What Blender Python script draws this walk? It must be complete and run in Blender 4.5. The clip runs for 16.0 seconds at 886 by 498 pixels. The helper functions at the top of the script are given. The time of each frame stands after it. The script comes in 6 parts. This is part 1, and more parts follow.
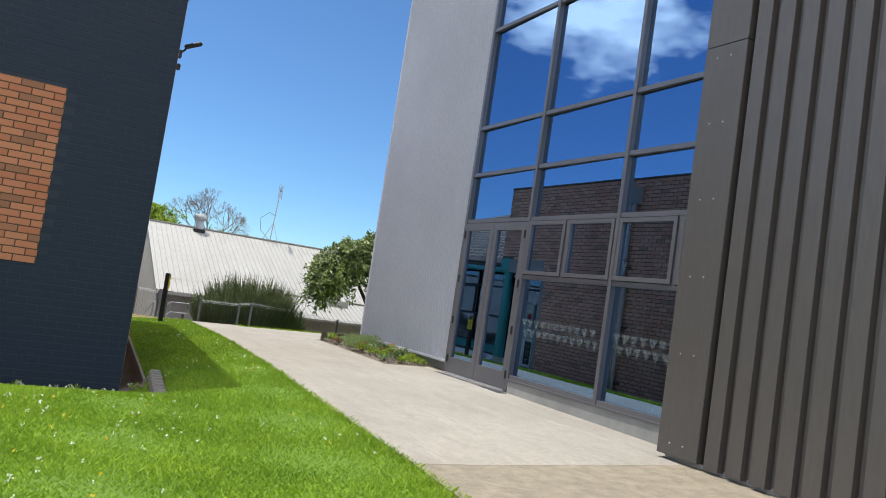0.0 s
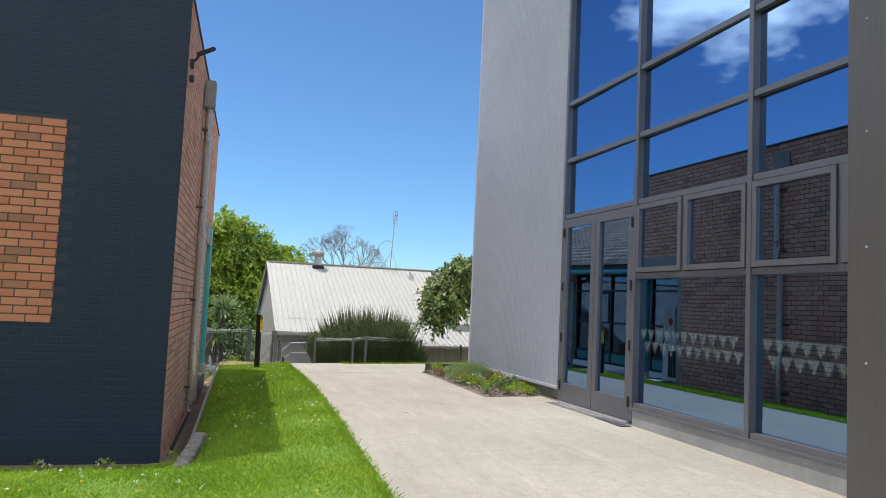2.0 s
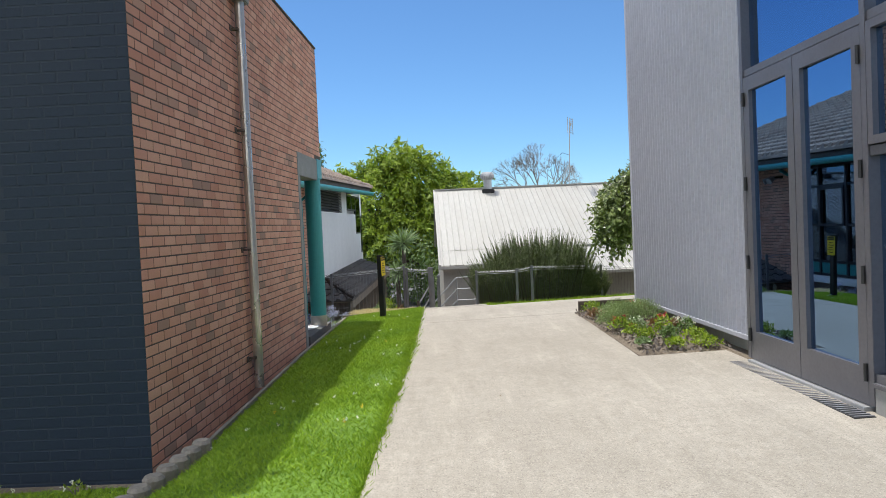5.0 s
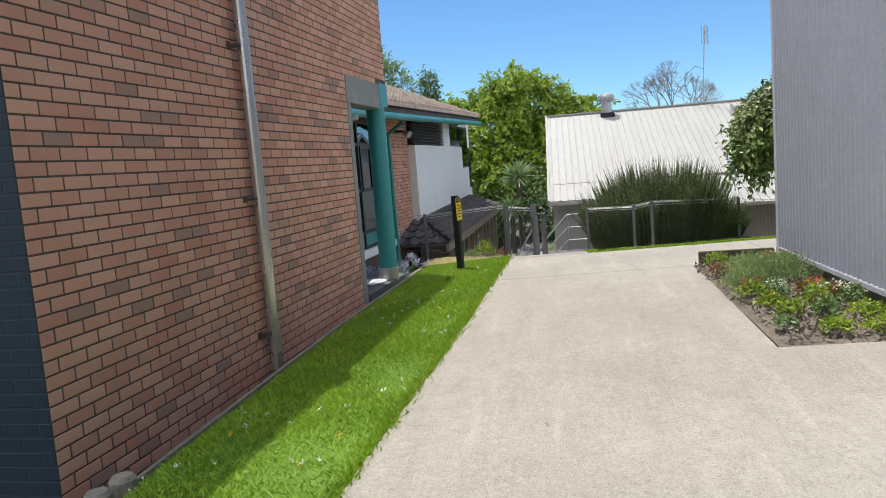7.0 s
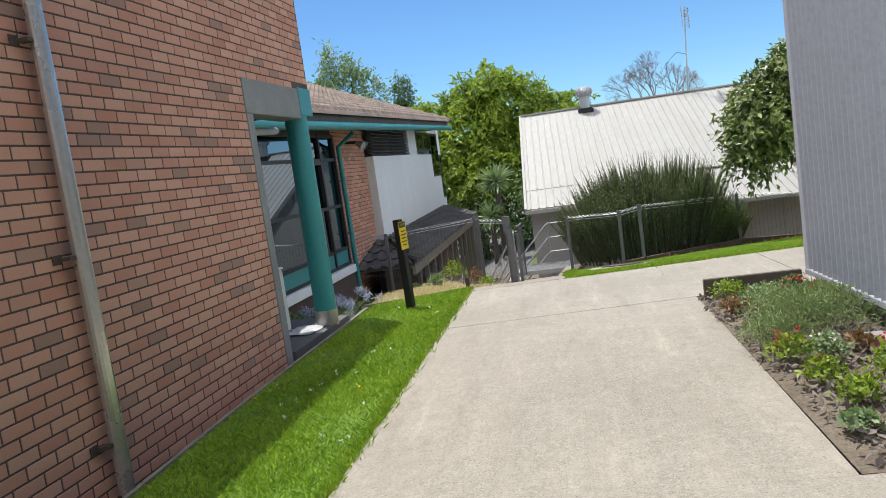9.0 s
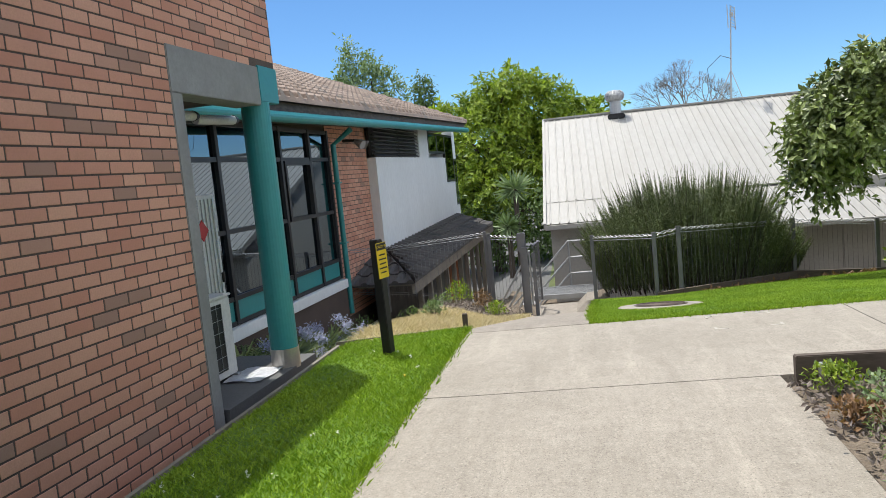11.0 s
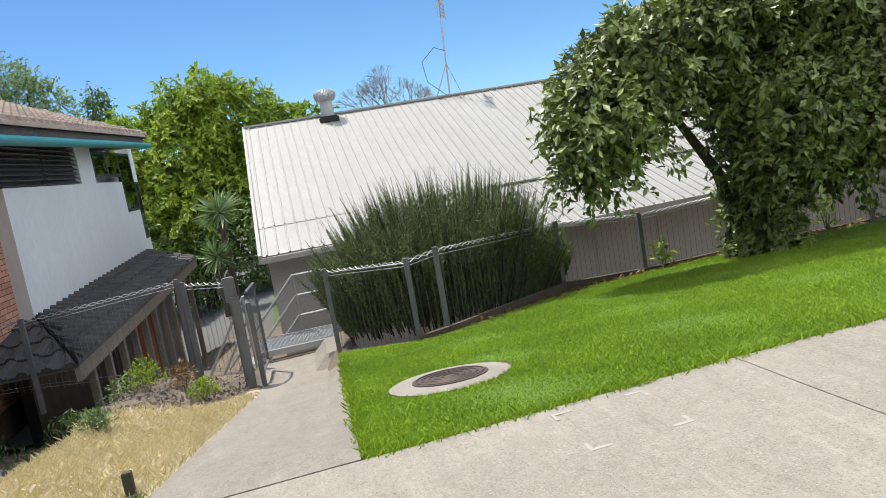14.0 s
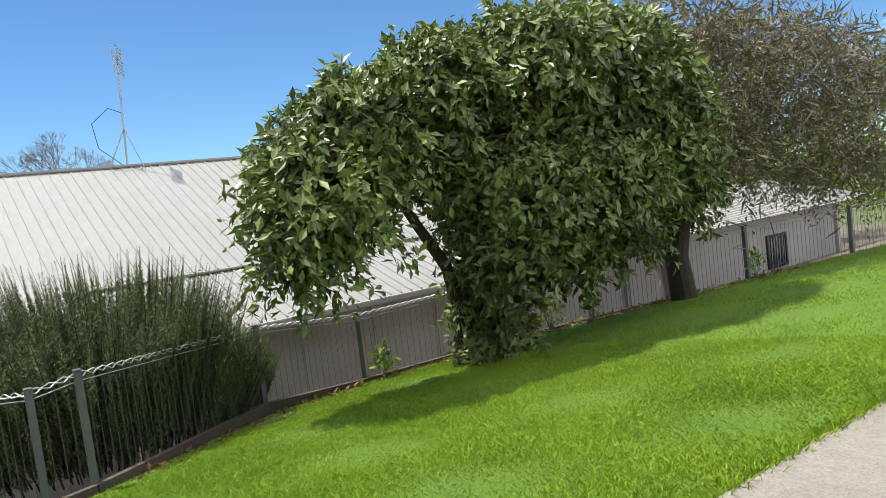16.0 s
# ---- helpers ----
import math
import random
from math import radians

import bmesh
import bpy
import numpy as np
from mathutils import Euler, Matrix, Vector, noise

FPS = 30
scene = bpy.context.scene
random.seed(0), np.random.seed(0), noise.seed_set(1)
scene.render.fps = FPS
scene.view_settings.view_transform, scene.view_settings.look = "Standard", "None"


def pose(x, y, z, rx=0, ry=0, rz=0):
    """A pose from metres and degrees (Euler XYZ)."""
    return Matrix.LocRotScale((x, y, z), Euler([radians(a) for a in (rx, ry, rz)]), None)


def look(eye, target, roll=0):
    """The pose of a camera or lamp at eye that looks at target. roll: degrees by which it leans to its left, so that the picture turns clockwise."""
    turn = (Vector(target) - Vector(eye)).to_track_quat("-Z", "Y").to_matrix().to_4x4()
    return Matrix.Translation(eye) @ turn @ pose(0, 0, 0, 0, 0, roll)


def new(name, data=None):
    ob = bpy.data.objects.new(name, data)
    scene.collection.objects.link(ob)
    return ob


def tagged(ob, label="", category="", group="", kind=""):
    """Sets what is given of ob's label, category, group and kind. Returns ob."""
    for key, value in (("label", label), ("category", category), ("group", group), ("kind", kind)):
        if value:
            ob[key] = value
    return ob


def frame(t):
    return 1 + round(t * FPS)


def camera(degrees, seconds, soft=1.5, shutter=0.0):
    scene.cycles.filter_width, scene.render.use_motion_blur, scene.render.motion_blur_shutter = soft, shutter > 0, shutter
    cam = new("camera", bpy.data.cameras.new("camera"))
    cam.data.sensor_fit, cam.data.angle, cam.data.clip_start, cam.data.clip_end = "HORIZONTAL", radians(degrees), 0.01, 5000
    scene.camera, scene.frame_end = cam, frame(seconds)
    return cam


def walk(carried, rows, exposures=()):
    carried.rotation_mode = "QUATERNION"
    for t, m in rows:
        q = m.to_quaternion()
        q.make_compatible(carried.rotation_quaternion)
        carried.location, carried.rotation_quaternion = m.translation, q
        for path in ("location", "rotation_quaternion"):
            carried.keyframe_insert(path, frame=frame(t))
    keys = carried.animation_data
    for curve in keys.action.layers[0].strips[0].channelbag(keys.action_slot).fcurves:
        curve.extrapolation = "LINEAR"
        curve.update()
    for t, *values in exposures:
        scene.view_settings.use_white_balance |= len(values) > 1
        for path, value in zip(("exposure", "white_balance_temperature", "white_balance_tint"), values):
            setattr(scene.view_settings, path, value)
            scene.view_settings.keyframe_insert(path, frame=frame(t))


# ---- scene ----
cam = camera(62.0, 16.0, soft=0.85)
PATH = [
    (0, (0.186, 0.429, 1.232), (1.148, 2.177, 1.371), 8.5),
    (0.5, (0.594, 0.833, 1.269), (1.473, 2.622, 1.432), 7.3),
    (1, (1.015, 1.185, 1.292), (1.789, 3.022, 1.453), 5.6),
    (1.5, (1.388, 1.523, 1.295), (2.067, 3.398, 1.452), 4.0),
    (2, (1.767, 1.883, 1.331), (2.37, 3.784, 1.48), 2.6),
    (2.5, (2.118, 2.282, 1.343), (2.648, 4.206, 1.476), 1.8),
    (3, (2.459, 2.709, 1.372), (2.923, 4.651, 1.483), 1.3),
    (3.5, (2.768, 3.171, 1.391), (3.142, 5.136, 1.4), 0.0),
    (4, (3.036, 3.714, 1.394), (3.238, 5.704, 1.35), -0.4),
    (4.5, (3.341, 4.173, 1.422), (3.459, 6.169, 1.408), -0.9),
    (5, (3.619, 4.657, 1.4), (3.664, 6.656, 1.337), -2.6),
    (5.2, (3.703, 4.842, 1.404), (3.72, 6.84, 1.308), -3.2),
    (7.3, (4.333, 7.108, 1.393), (3.98, 9.063, 1.161), -5.0),
    (7.5, (4.339, 7.31, 1.387), (3.983, 9.264, 1.153), -5.6),
    (8, (4.421, 7.807, 1.429), (4.096, 9.768, 1.203), -6.8),
    (8.5, (4.525, 8.325, 1.465), (4.229, 10.291, 1.249), -7.4),
    (9, (4.585, 8.835, 1.457), (4.285, 10.801, 1.243), -8.0),
    (9.2, (4.631, 9.029, 1.469), (4.325, 10.993, 1.25), -8.1),
    (11.3, (4.563, 11.117, 1.463), (4.211, 13.077, 1.278), -5.5),
    (11.5, (4.557, 11.325, 1.472), (4.235, 13.292, 1.298), -6.4),
    (12, (4.531, 11.845, 1.49), (4.337, 13.829, 1.323), -8.0),
    (12.5, (4.444, 12.356, 1.465), (4.402, 14.348, 1.293), -9.1),
    (13, (4.414, 12.875, 1.465), (4.529, 14.863, 1.271), -9.6),
    (13.5, (4.455, 13.45, 1.471), (4.711, 15.42, 1.242), -9.8),
    (14, (4.507, 13.987, 1.464), (4.905, 15.928, 1.198), -9.8),
    (14.5, (4.661, 14.514, 1.445), (5.205, 16.418, 1.161), -9.2),
    (15, (4.781, 15.022, 1.413), (5.492, 16.87, 1.135), -8.5),
    (15.5, (4.987, 15.438, 1.428), (5.897, 17.206, 1.208), -7.5),
    (16, (5.212, 15.829, 1.428), (6.368, 17.454, 1.271), -7.0),
]
walk(cam, [(t, look(eye, target, roll)) for t, eye, target, roll in PATH])

# ---- world and sun ----
SUN_DIR = Vector((-1.08, 1.46, 4.65)).normalized()
CLOUD = (-0.528, 0.756, 0.387)
world = bpy.data.worlds.new("world")
scene.world = world
world.use_nodes = True
wn = world.node_tree
sky = wn.nodes.new("ShaderNodeTexSky")
sky.sky_type = "NISHITA"
sky.sun_disc = False
sky.sun_elevation = math.asin(SUN_DIR.z)
sky.sun_rotation = math.atan2(SUN_DIR.x, SUN_DIR.y)
sky.altitude, sky.air_density, sky.dust_density, sky.ozone_density = 1500, 1.0, 0.0, 3.0
# fair-weather clouds behind and west: one mirrored in glass, unseen rest added as fill
wc = wn.nodes.new("ShaderNodeTexCoord")
wm = wn.nodes.new("ShaderNodeMapping")
wm.inputs["Scale"].default_value = (1.0, 1.0, 2.2)
wo = wn.nodes.new("ShaderNodeTexNoise")
wo.inputs["Scale"].default_value, wo.inputs["Detail"].default_value, wo.inputs["Roughness"].default_value = 2.6, 7.0, 0.58
wn.links.new(wc.outputs["Generated"], wm.inputs[0])
wn.links.new(wm.outputs[0], wo.inputs["Vector"])
wr = wn.nodes.new("ShaderNodeMapRange")
wr.inputs[1].default_value, wr.inputs[2].default_value = 0.60, 0.72
wq = wn.nodes.new("ShaderNodeVectorMath")
wq.operation = "DOT_PRODUCT"
wq.inputs[1].default_value = CLOUD
wn.links.new(wc.outputs["Generated"], wq.inputs[0])
wp = wn.nodes.new("ShaderNodeMapRange")
wp.inputs[1].default_value, wp.inputs[2].default_value, wp.inputs[4].default_value = 0.9915, 0.9998, 0.075
wn.links.new(wq.outputs["Value"], wp.inputs[0])
wa = wn.nodes.new("ShaderNodeMath")
wn.links.new(wo.outputs["Fac"], wa.inputs[0])
wn.links.new(wp.outputs[0], wa.inputs[1])
wy = wn.nodes.new("ShaderNodeMapRange")
wy.inputs[1].default_value, wy.inputs[2].default_value, wy.inputs[4].default_value = 0.45, 0.8, 0.14
wb2 = wn.nodes.new("ShaderNodeMath")
wn.links.new(wa.outputs[0], wb2.inputs[0])
wn.links.new(wy.outputs[0], wb2.inputs[1])
ws = wn.nodes.new("ShaderNodeSeparateXYZ")
wn.links.new(wc.outputs["Generated"], ws.inputs[0])
wz = wn.nodes.new("ShaderNodeMapRange")
wz.inputs[1].default_value, wz.inputs[2].default_value, wz.inputs[4].default_value = 0.68, 0.88, 0.02
wn.links.new(ws.outputs["Z"], wz.inputs[0])
wb3 = wn.nodes.new("ShaderNodeMath")
wn.links.new(wb2.outputs[0], wb3.inputs[0])
wn.links.new(wz.outputs[0], wb3.inputs[1])
# unseen cumulus added over the south-east to brighten the shaded walls
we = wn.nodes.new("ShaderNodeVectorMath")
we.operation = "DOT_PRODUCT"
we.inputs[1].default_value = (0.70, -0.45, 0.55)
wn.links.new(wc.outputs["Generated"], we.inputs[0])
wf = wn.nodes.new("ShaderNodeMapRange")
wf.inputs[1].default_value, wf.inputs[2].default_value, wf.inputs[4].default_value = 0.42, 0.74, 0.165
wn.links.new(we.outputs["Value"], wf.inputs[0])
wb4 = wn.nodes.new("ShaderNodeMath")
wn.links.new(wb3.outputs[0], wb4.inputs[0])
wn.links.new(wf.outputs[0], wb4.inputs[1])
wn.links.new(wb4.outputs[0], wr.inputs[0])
wd = wn.nodes.new("ShaderNodeVectorMath")
wd.operation = "DOT_PRODUCT"
wd.inputs[1].default_value = (-0.75, -0.45, 0.5)
wn.links.new(wc.outputs["Generated"], wd.inputs[0])
wk = wn.nodes.new("ShaderNodeMapRange")
wk.inputs[1].default_value, wk.inputs[2].default_value = 0.05, 0.15
wn.links.new(wd.outputs["Value"], wk.inputs[0])
wn.links.new(wd.outputs["Value"], wy.inputs[0])
wx = wn.nodes.new("ShaderNodeMath")
wx.operation = "MULTIPLY"
wn.links.new(wr.outputs[0], wx.inputs[0])
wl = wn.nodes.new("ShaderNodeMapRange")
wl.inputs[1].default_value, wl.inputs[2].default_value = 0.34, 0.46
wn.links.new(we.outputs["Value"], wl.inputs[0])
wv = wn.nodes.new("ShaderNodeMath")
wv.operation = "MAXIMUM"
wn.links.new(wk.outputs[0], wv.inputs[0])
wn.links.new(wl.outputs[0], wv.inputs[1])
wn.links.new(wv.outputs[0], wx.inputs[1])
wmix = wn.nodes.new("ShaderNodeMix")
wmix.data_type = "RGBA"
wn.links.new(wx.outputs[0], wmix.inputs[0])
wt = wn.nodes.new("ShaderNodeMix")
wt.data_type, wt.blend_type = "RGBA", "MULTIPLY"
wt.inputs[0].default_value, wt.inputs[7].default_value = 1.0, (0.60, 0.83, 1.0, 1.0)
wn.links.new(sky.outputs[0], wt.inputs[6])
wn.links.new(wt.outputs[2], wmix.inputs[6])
# cloud brightness raised so the added cover fills the shade
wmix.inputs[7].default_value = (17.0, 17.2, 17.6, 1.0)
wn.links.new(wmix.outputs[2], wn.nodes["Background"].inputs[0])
wn.nodes["Background"].inputs[1].default_value = 0.11
sun = new("sun", bpy.data.lights.new("sun", "SUN"))
scene.view_settings.exposure = 0.40
sun.data.energy, sun.data.angle, sun.data.color = 4.3, radians(0.55), (1.0, 0.955, 0.885)
sun.matrix_world = look(SUN_DIR * 40, (0, 0, 0))


# ---- materials ----
def nodes_of(name):
    m = bpy.data.materials.new(name)
    m.use_nodes = True
    t = m.node_tree
    return m, t, t.nodes["Principled BSDF"]


def noise_node(t, coord, scale, detail=4.0, rough=0.55, stretch=None):
    n = t.nodes.new("ShaderNodeTexNoise")
    n.inputs["Scale"].default_value, n.inputs["Detail"].default_value, n.inputs["Roughness"].default_value = scale, detail, rough
    src = coord
    if stretch:
        mp = t.nodes.new("ShaderNodeMapping")
        mp.inputs["Scale"].default_value = stretch
        t.links.new(coord, mp.inputs[0])
        src = mp.outputs[0]
    t.links.new(src, n.inputs["Vector"])
    return n.outputs["Fac"]


def ramp(t, fac, lo, hi, a=0.0, b=1.0):
    r = t.nodes.new("ShaderNodeMapRange")
    r.inputs[1].default_value, r.inputs[2].default_value = lo, hi
    r.inputs[3].default_value, r.inputs[4].default_value = a, b
    t.links.new(fac, r.inputs[0])
    return r.outputs[0]


def mix(t, fac, a, b, blend="MIX"):
    m = t.nodes.new("ShaderNodeMix")
    m.data_type, m.blend_type = "RGBA", blend
    for sock, v in ((m.inputs[0], fac), (m.inputs[6], a), (m.inputs[7], b)):
        if isinstance(v, (int, float)):
            sock.default_value = v
        elif isinstance(v, tuple):
            sock.default_value = (*v, 1.0)
        else:
            t.links.new(v, sock)
    return m.outputs[2]


def island_random(t):
    """Fraction that differs from piece to piece, for joined pieces and for separate ones."""
    g, o = t.nodes.new("ShaderNodeNewGeometry"), t.nodes.new("ShaderNodeObjectInfo")
    add, fr = t.nodes.new("ShaderNodeMath"), t.nodes.new("ShaderNodeMath")
    add.operation, fr.operation = "ADD", "FRACT"
    t.links.new(g.outputs["Random Per Island"], add.inputs[0])
    t.links.new(o.outputs["Random"], add.inputs[1])
    t.links.new(add.outputs[0], fr.inputs[0])
    return fr.outputs[0]


def surface(name, c1, c2, c3=None, rough=0.8, metal=0.0, big=0.8, fine=40.0, bump=0.3, dist=0.004, stretch=None, spec=0.5, pieces=0.0, rough_var=0.1):
    """A two-scale procedural surface: c1 to c2 by large stains, c3 by fine grain."""
    m, t, p = nodes_of(name)
    coord = t.nodes.new("ShaderNodeTexCoord").outputs["Object"]
    n1 = noise_node(t, coord, big, 5.0, 0.6, stretch)
    n2 = noise_node(t, coord, fine, 4.0, 0.6, stretch)
    col = mix(t, ramp(t, n1, 0.35, 0.65), c1, c2)
    if pieces:
        rnd = island_random(t)
        col = mix(t, ramp(t, rnd, 0.0, 1.0, 0.0, pieces), col, c3 or c2)
        dark = ramp(t, rnd, 0.90, 0.93, 0.0, 0.66 * pieces)
        col = mix(t, dark, col, (c1[0] * 0.36, c1[1] * 0.52, c1[2] * 0.62))
        col = mix(t, ramp(t, n2, 0.3, 0.8, 0.0, 0.35), col, tuple(v * 0.6 for v in c1))
    else:
        col = mix(t, ramp(t, n2, 0.4, 0.75, 0.0, 0.6), col, c3 or tuple(v * 0.7 for v in c1))
    t.links.new(col, p.inputs["Base Color"])
    t.links.new(ramp(t, n1, 0.3, 0.7, max(rough - rough_var, 0.02), min(rough + rough_var, 1.0)), p.inputs["Roughness"])
    p.inputs["Metallic"].default_value = metal
    p.inputs["Specular IOR Level"].default_value = spec
    if bump:
        b = t.nodes.new("ShaderNodeBump")
        b.inputs["Strength"].default_value, b.inputs["Distance"].default_value = bump, dist
        t.links.new(n2, b.inputs["Height"])
        t.links.new(b.outputs[0], p.inputs["Normal"])
    return m


def leafy(name, dark, light, gloss=0.45, through_light=0.3, spec=0.4):
    """Leaves: hue varies from leaf to leaf, with some light coming through."""
    m, t, p = nodes_of(name)
    rnd = island_random(t)
    coord = t.nodes.new("ShaderNodeTexCoord").outputs["Object"]
    n = noise_node(t, coord, 0.9, 3.0)
    f = t.nodes.new("ShaderNodeMath")
    f.operation = "MULTIPLY_ADD"
    t.links.new(rnd, f.inputs[0])
    f.inputs[1].default_value = 0.65
    t.links.new(ramp(t, n, 0.3, 0.7, 0.0, 0.35), f.inputs[2])
    col = mix(t, f.outputs[0], dark, light)
    t.links.new(col, p.inputs["Base Color"])
    p.inputs["Roughness"].default_value = gloss
    p.inputs["Specular IOR Level"].default_value = spec
    tr = t.nodes.new("ShaderNodeBsdfTranslucent")
    t.links.new(mix(t, 1.0, col, (1.0, 1.15, 0.5), "MULTIPLY"), tr.inputs[0])
    ms = t.nodes.new("ShaderNodeMixShader")
    ms.inputs[0].default_value = through_light
    t.links.new(p.outputs[0], ms.inputs[1])
    t.links.new(tr.outputs[0], ms.inputs[2])
    t.links.new(ms.outputs[0], t.nodes["Material Output"].inputs[0])
    return m


def pane_glass(name, tint, ior, film=(1, 1, 1)):
    """Tinted window glass: clear to look through, with a mirror film over it."""
    m, t, p = nodes_of(name)
    t.nodes.remove(p)
    tr, gl = t.nodes.new("ShaderNodeBsdfTransparent"), t.nodes.new("ShaderNodeBsdfGlossy")
    tr.inputs[0].default_value = (*tint, 1)
    gl.inputs["Roughness"].default_value = 0.003
    gl.inputs[0].default_value = (*film, 1)
    fr, ms = t.nodes.new("ShaderNodeFresnel"), t.nodes.new("ShaderNodeMixShader")
    fr.inputs[0].default_value = ior
    coord = t.nodes.new("ShaderNodeTexCoord").outputs["Object"]
    b = t.nodes.new("ShaderNodeBump")
    b.inputs["Strength"].default_value, b.inputs["Distance"].default_value = 0.03, 0.02
    t.links.new(noise_node(t, coord, 0.7, 1.0), b.inputs["Height"])
    t.links.new(b.outputs[0], gl.inputs["Normal"])
    t.links.new(fr.outputs[0], ms.inputs[0])
    t.links.new(tr.outputs[0], ms.inputs[1])
    t.links.new(gl.outputs[0], ms.inputs[2])
    t.links.new(ms.outputs[0], t.nodes["Material Output"].inputs[0])
    return m


def concrete(name, a, b, c):
    """Broomed concrete: broad stains, mid blotches, faint broom lines and dark specks."""
    m, t, p = nodes_of(name)
    coord = t.nodes.new("ShaderNodeTexCoord").outputs["Object"]
    n1, n2 = noise_node(t, coord, 0.55, 6.0, 0.62), noise_node(t, coord, 7.0, 7.0, 0.75)
    n5, n6 = noise_node(t, coord, 5.0, 6.0, 0.7, (1.0, 0.12, 1.0)), noise_node(t, coord, 26, 5.0, 0.8)
    n3, n4 = noise_node(t, coord, 70, 3.0, 0.7, (1.0, 0.15, 1.0)), noise_node(t, coord, 95, 3.0, 0.75)
    col = mix(t, ramp(t, n1, 0.36, 0.64), a, b)
    col = mix(t, ramp(t, n2, 0.42, 0.68, 0.0, 0.42), col, c)
    col = mix(t, ramp(t, n5, 0.52, 0.70, 0.0, 0.5), col, c)
    col = mix(t, ramp(t, n5, 0.44, 0.30, 0.0, 0.5), col, tuple(min(v * 1.25, 0.6) for v in a))
    col = mix(t, ramp(t, n6, 0.5, 0.66, 0.0, 0.3), col, tuple(v * 0.75 for v in c))
    col = mix(t, ramp(t, n6, 0.46, 0.32, 0.0, 0.3), col, tuple(min(v * 1.3, 0.6) for v in a))
    col = mix(t, ramp(t, n3, 0.45, 0.7, 0.0, 0.3), col, c)
    col = mix(t, ramp(t, n4, 0.56, 0.68, 0.0, 0.75), col, tuple(v * 0.55 for v in c))
    col = mix(t, ramp(t, n4, 0.44, 0.32, 0.0, 0.6), col, tuple(min(v * 1.35, 0.6) for v in a))
    t.links.new(col, p.inputs["Base Color"])
    p.inputs["Roughness"].default_value = 0.9
    bp = t.nodes.new("ShaderNodeBump")
    bp.inputs["Strength"].default_value, bp.inputs["Distance"].default_value = 0.5, 0.004
    t.links.new(n3, bp.inputs["Height"])
    t.links.new(bp.outputs[0], p.inputs["Normal"])
    return m


M = {}
M["concrete"] = concrete("path_concrete", (0.345, 0.315, 0.265), (0.28, 0.255, 0.212), (0.2, 0.18, 0.148))
M["concrete_dark"] = concrete("worn_concrete", (0.30, 0.27, 0.23), (0.24, 0.215, 0.18), (0.17, 0.15, 0.125))
M["aggregate"] = surface("exposed_aggregate", (0.31, 0.265, 0.19), (0.225, 0.195, 0.14), (0.09, 0.075, 0.06), rough=0.9, big=6, fine=75, bump=0.8, dist=0.01)
M["pale_patch"] = surface("pale_cement_patch", (0.42, 0.395, 0.345), (0.36, 0.335, 0.29), rough=0.9, big=9, fine=60)
M["plinth"] = surface("grey_concrete", (0.3, 0.3, 0.29), (0.22, 0.22, 0.21), rough=0.85, big=1.5, fine=30)
M["soil"] = surface("lawn_ground", (0.09, 0.18, 0.013), (0.12, 0.23, 0.018), (0.06, 0.09, 0.012), rough=0.95, big=1.2, fine=60, bump=0.6, dist=0.02)
M["dry"] = surface("dry_grass_ground", (0.52, 0.43, 0.29), (0.44, 0.36, 0.23), (0.30, 0.24, 0.15), rough=0.95, big=1.3, fine=55, bump=0.7, dist=0.02)
M["mulch"] = surface("bark_mulch", (0.15, 0.118, 0.085), (0.24, 0.195, 0.145), (0.055, 0.042, 0.03), rough=0.95, big=3, fine=45, bump=0.9, dist=0.03)
M["asphalt"] = surface("asphalt", (0.1, 0.1, 0.1), (0.13, 0.13, 0.125), rough=0.9, big=0.5, fine=60)
M["far"] = surface("far_grass", (0.07, 0.1, 0.03), (0.1, 0.12, 0.04), rough=0.95, big=0.05, fine=2, bump=0)
M["brick"] = surface("pink_brown_brick", (0.61, 0.29, 0.195), (0.51, 0.23, 0.155), (0.71, 0.40, 0.275), rough=0.85, big=1.2, fine=90, bump=0.4, pieces=1.0)
M["brick_orange"] = surface("orange_brick", (0.47, 0.165, 0.08), (0.40, 0.135, 0.065), (0.54, 0.225, 0.115), rough=0.8, big=1.5, fine=90, bump=0.4, pieces=1.0)
M["brick_navy"] = surface("navy_paint", (0.014, 0.025, 0.044), (0.019, 0.031, 0.052), (0.012, 0.022, 0.04), rough=0.65, spec=0.3, big=1.0, fine=60, bump=0.25, pieces=0.1)
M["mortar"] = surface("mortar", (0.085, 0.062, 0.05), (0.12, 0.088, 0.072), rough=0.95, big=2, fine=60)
M["mortar_light"] = surface("pale_mortar", (0.10, 0.065, 0.045), (0.13, 0.085, 0.06), rough=0.95, big=2, fine=60)
M["mortar_navy"] = surface("navy_mortar", (0.012, 0.022, 0.039), (0.015, 0.026, 0.044), rough=0.7, big=2, fine=60)
M["corrugated"] = surface("grey_corrugated_steel", (0.43, 0.44, 0.49), (0.39, 0.40, 0.445), rough=0.5, metal=0.1, big=0.5, fine=25, bump=0.05)
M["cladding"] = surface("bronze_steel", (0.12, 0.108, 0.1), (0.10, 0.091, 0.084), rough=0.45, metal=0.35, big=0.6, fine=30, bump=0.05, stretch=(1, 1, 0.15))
# same bronze steel darkened: shade put into the colour, for grooves and return
M["cladding_shade"] = surface("shade_dark_bronze", (0.03, 0.028, 0.027), (0.024, 0.022, 0.021), rough=0.55, metal=0.3, big=0.6, fine=30, bump=0.05)
M["frame"] = surface("grey_aluminium", (0.15, 0.15, 0.165), (0.13, 0.13, 0.145), rough=0.4, metal=0.4, big=1, fine=40, bump=0.03)
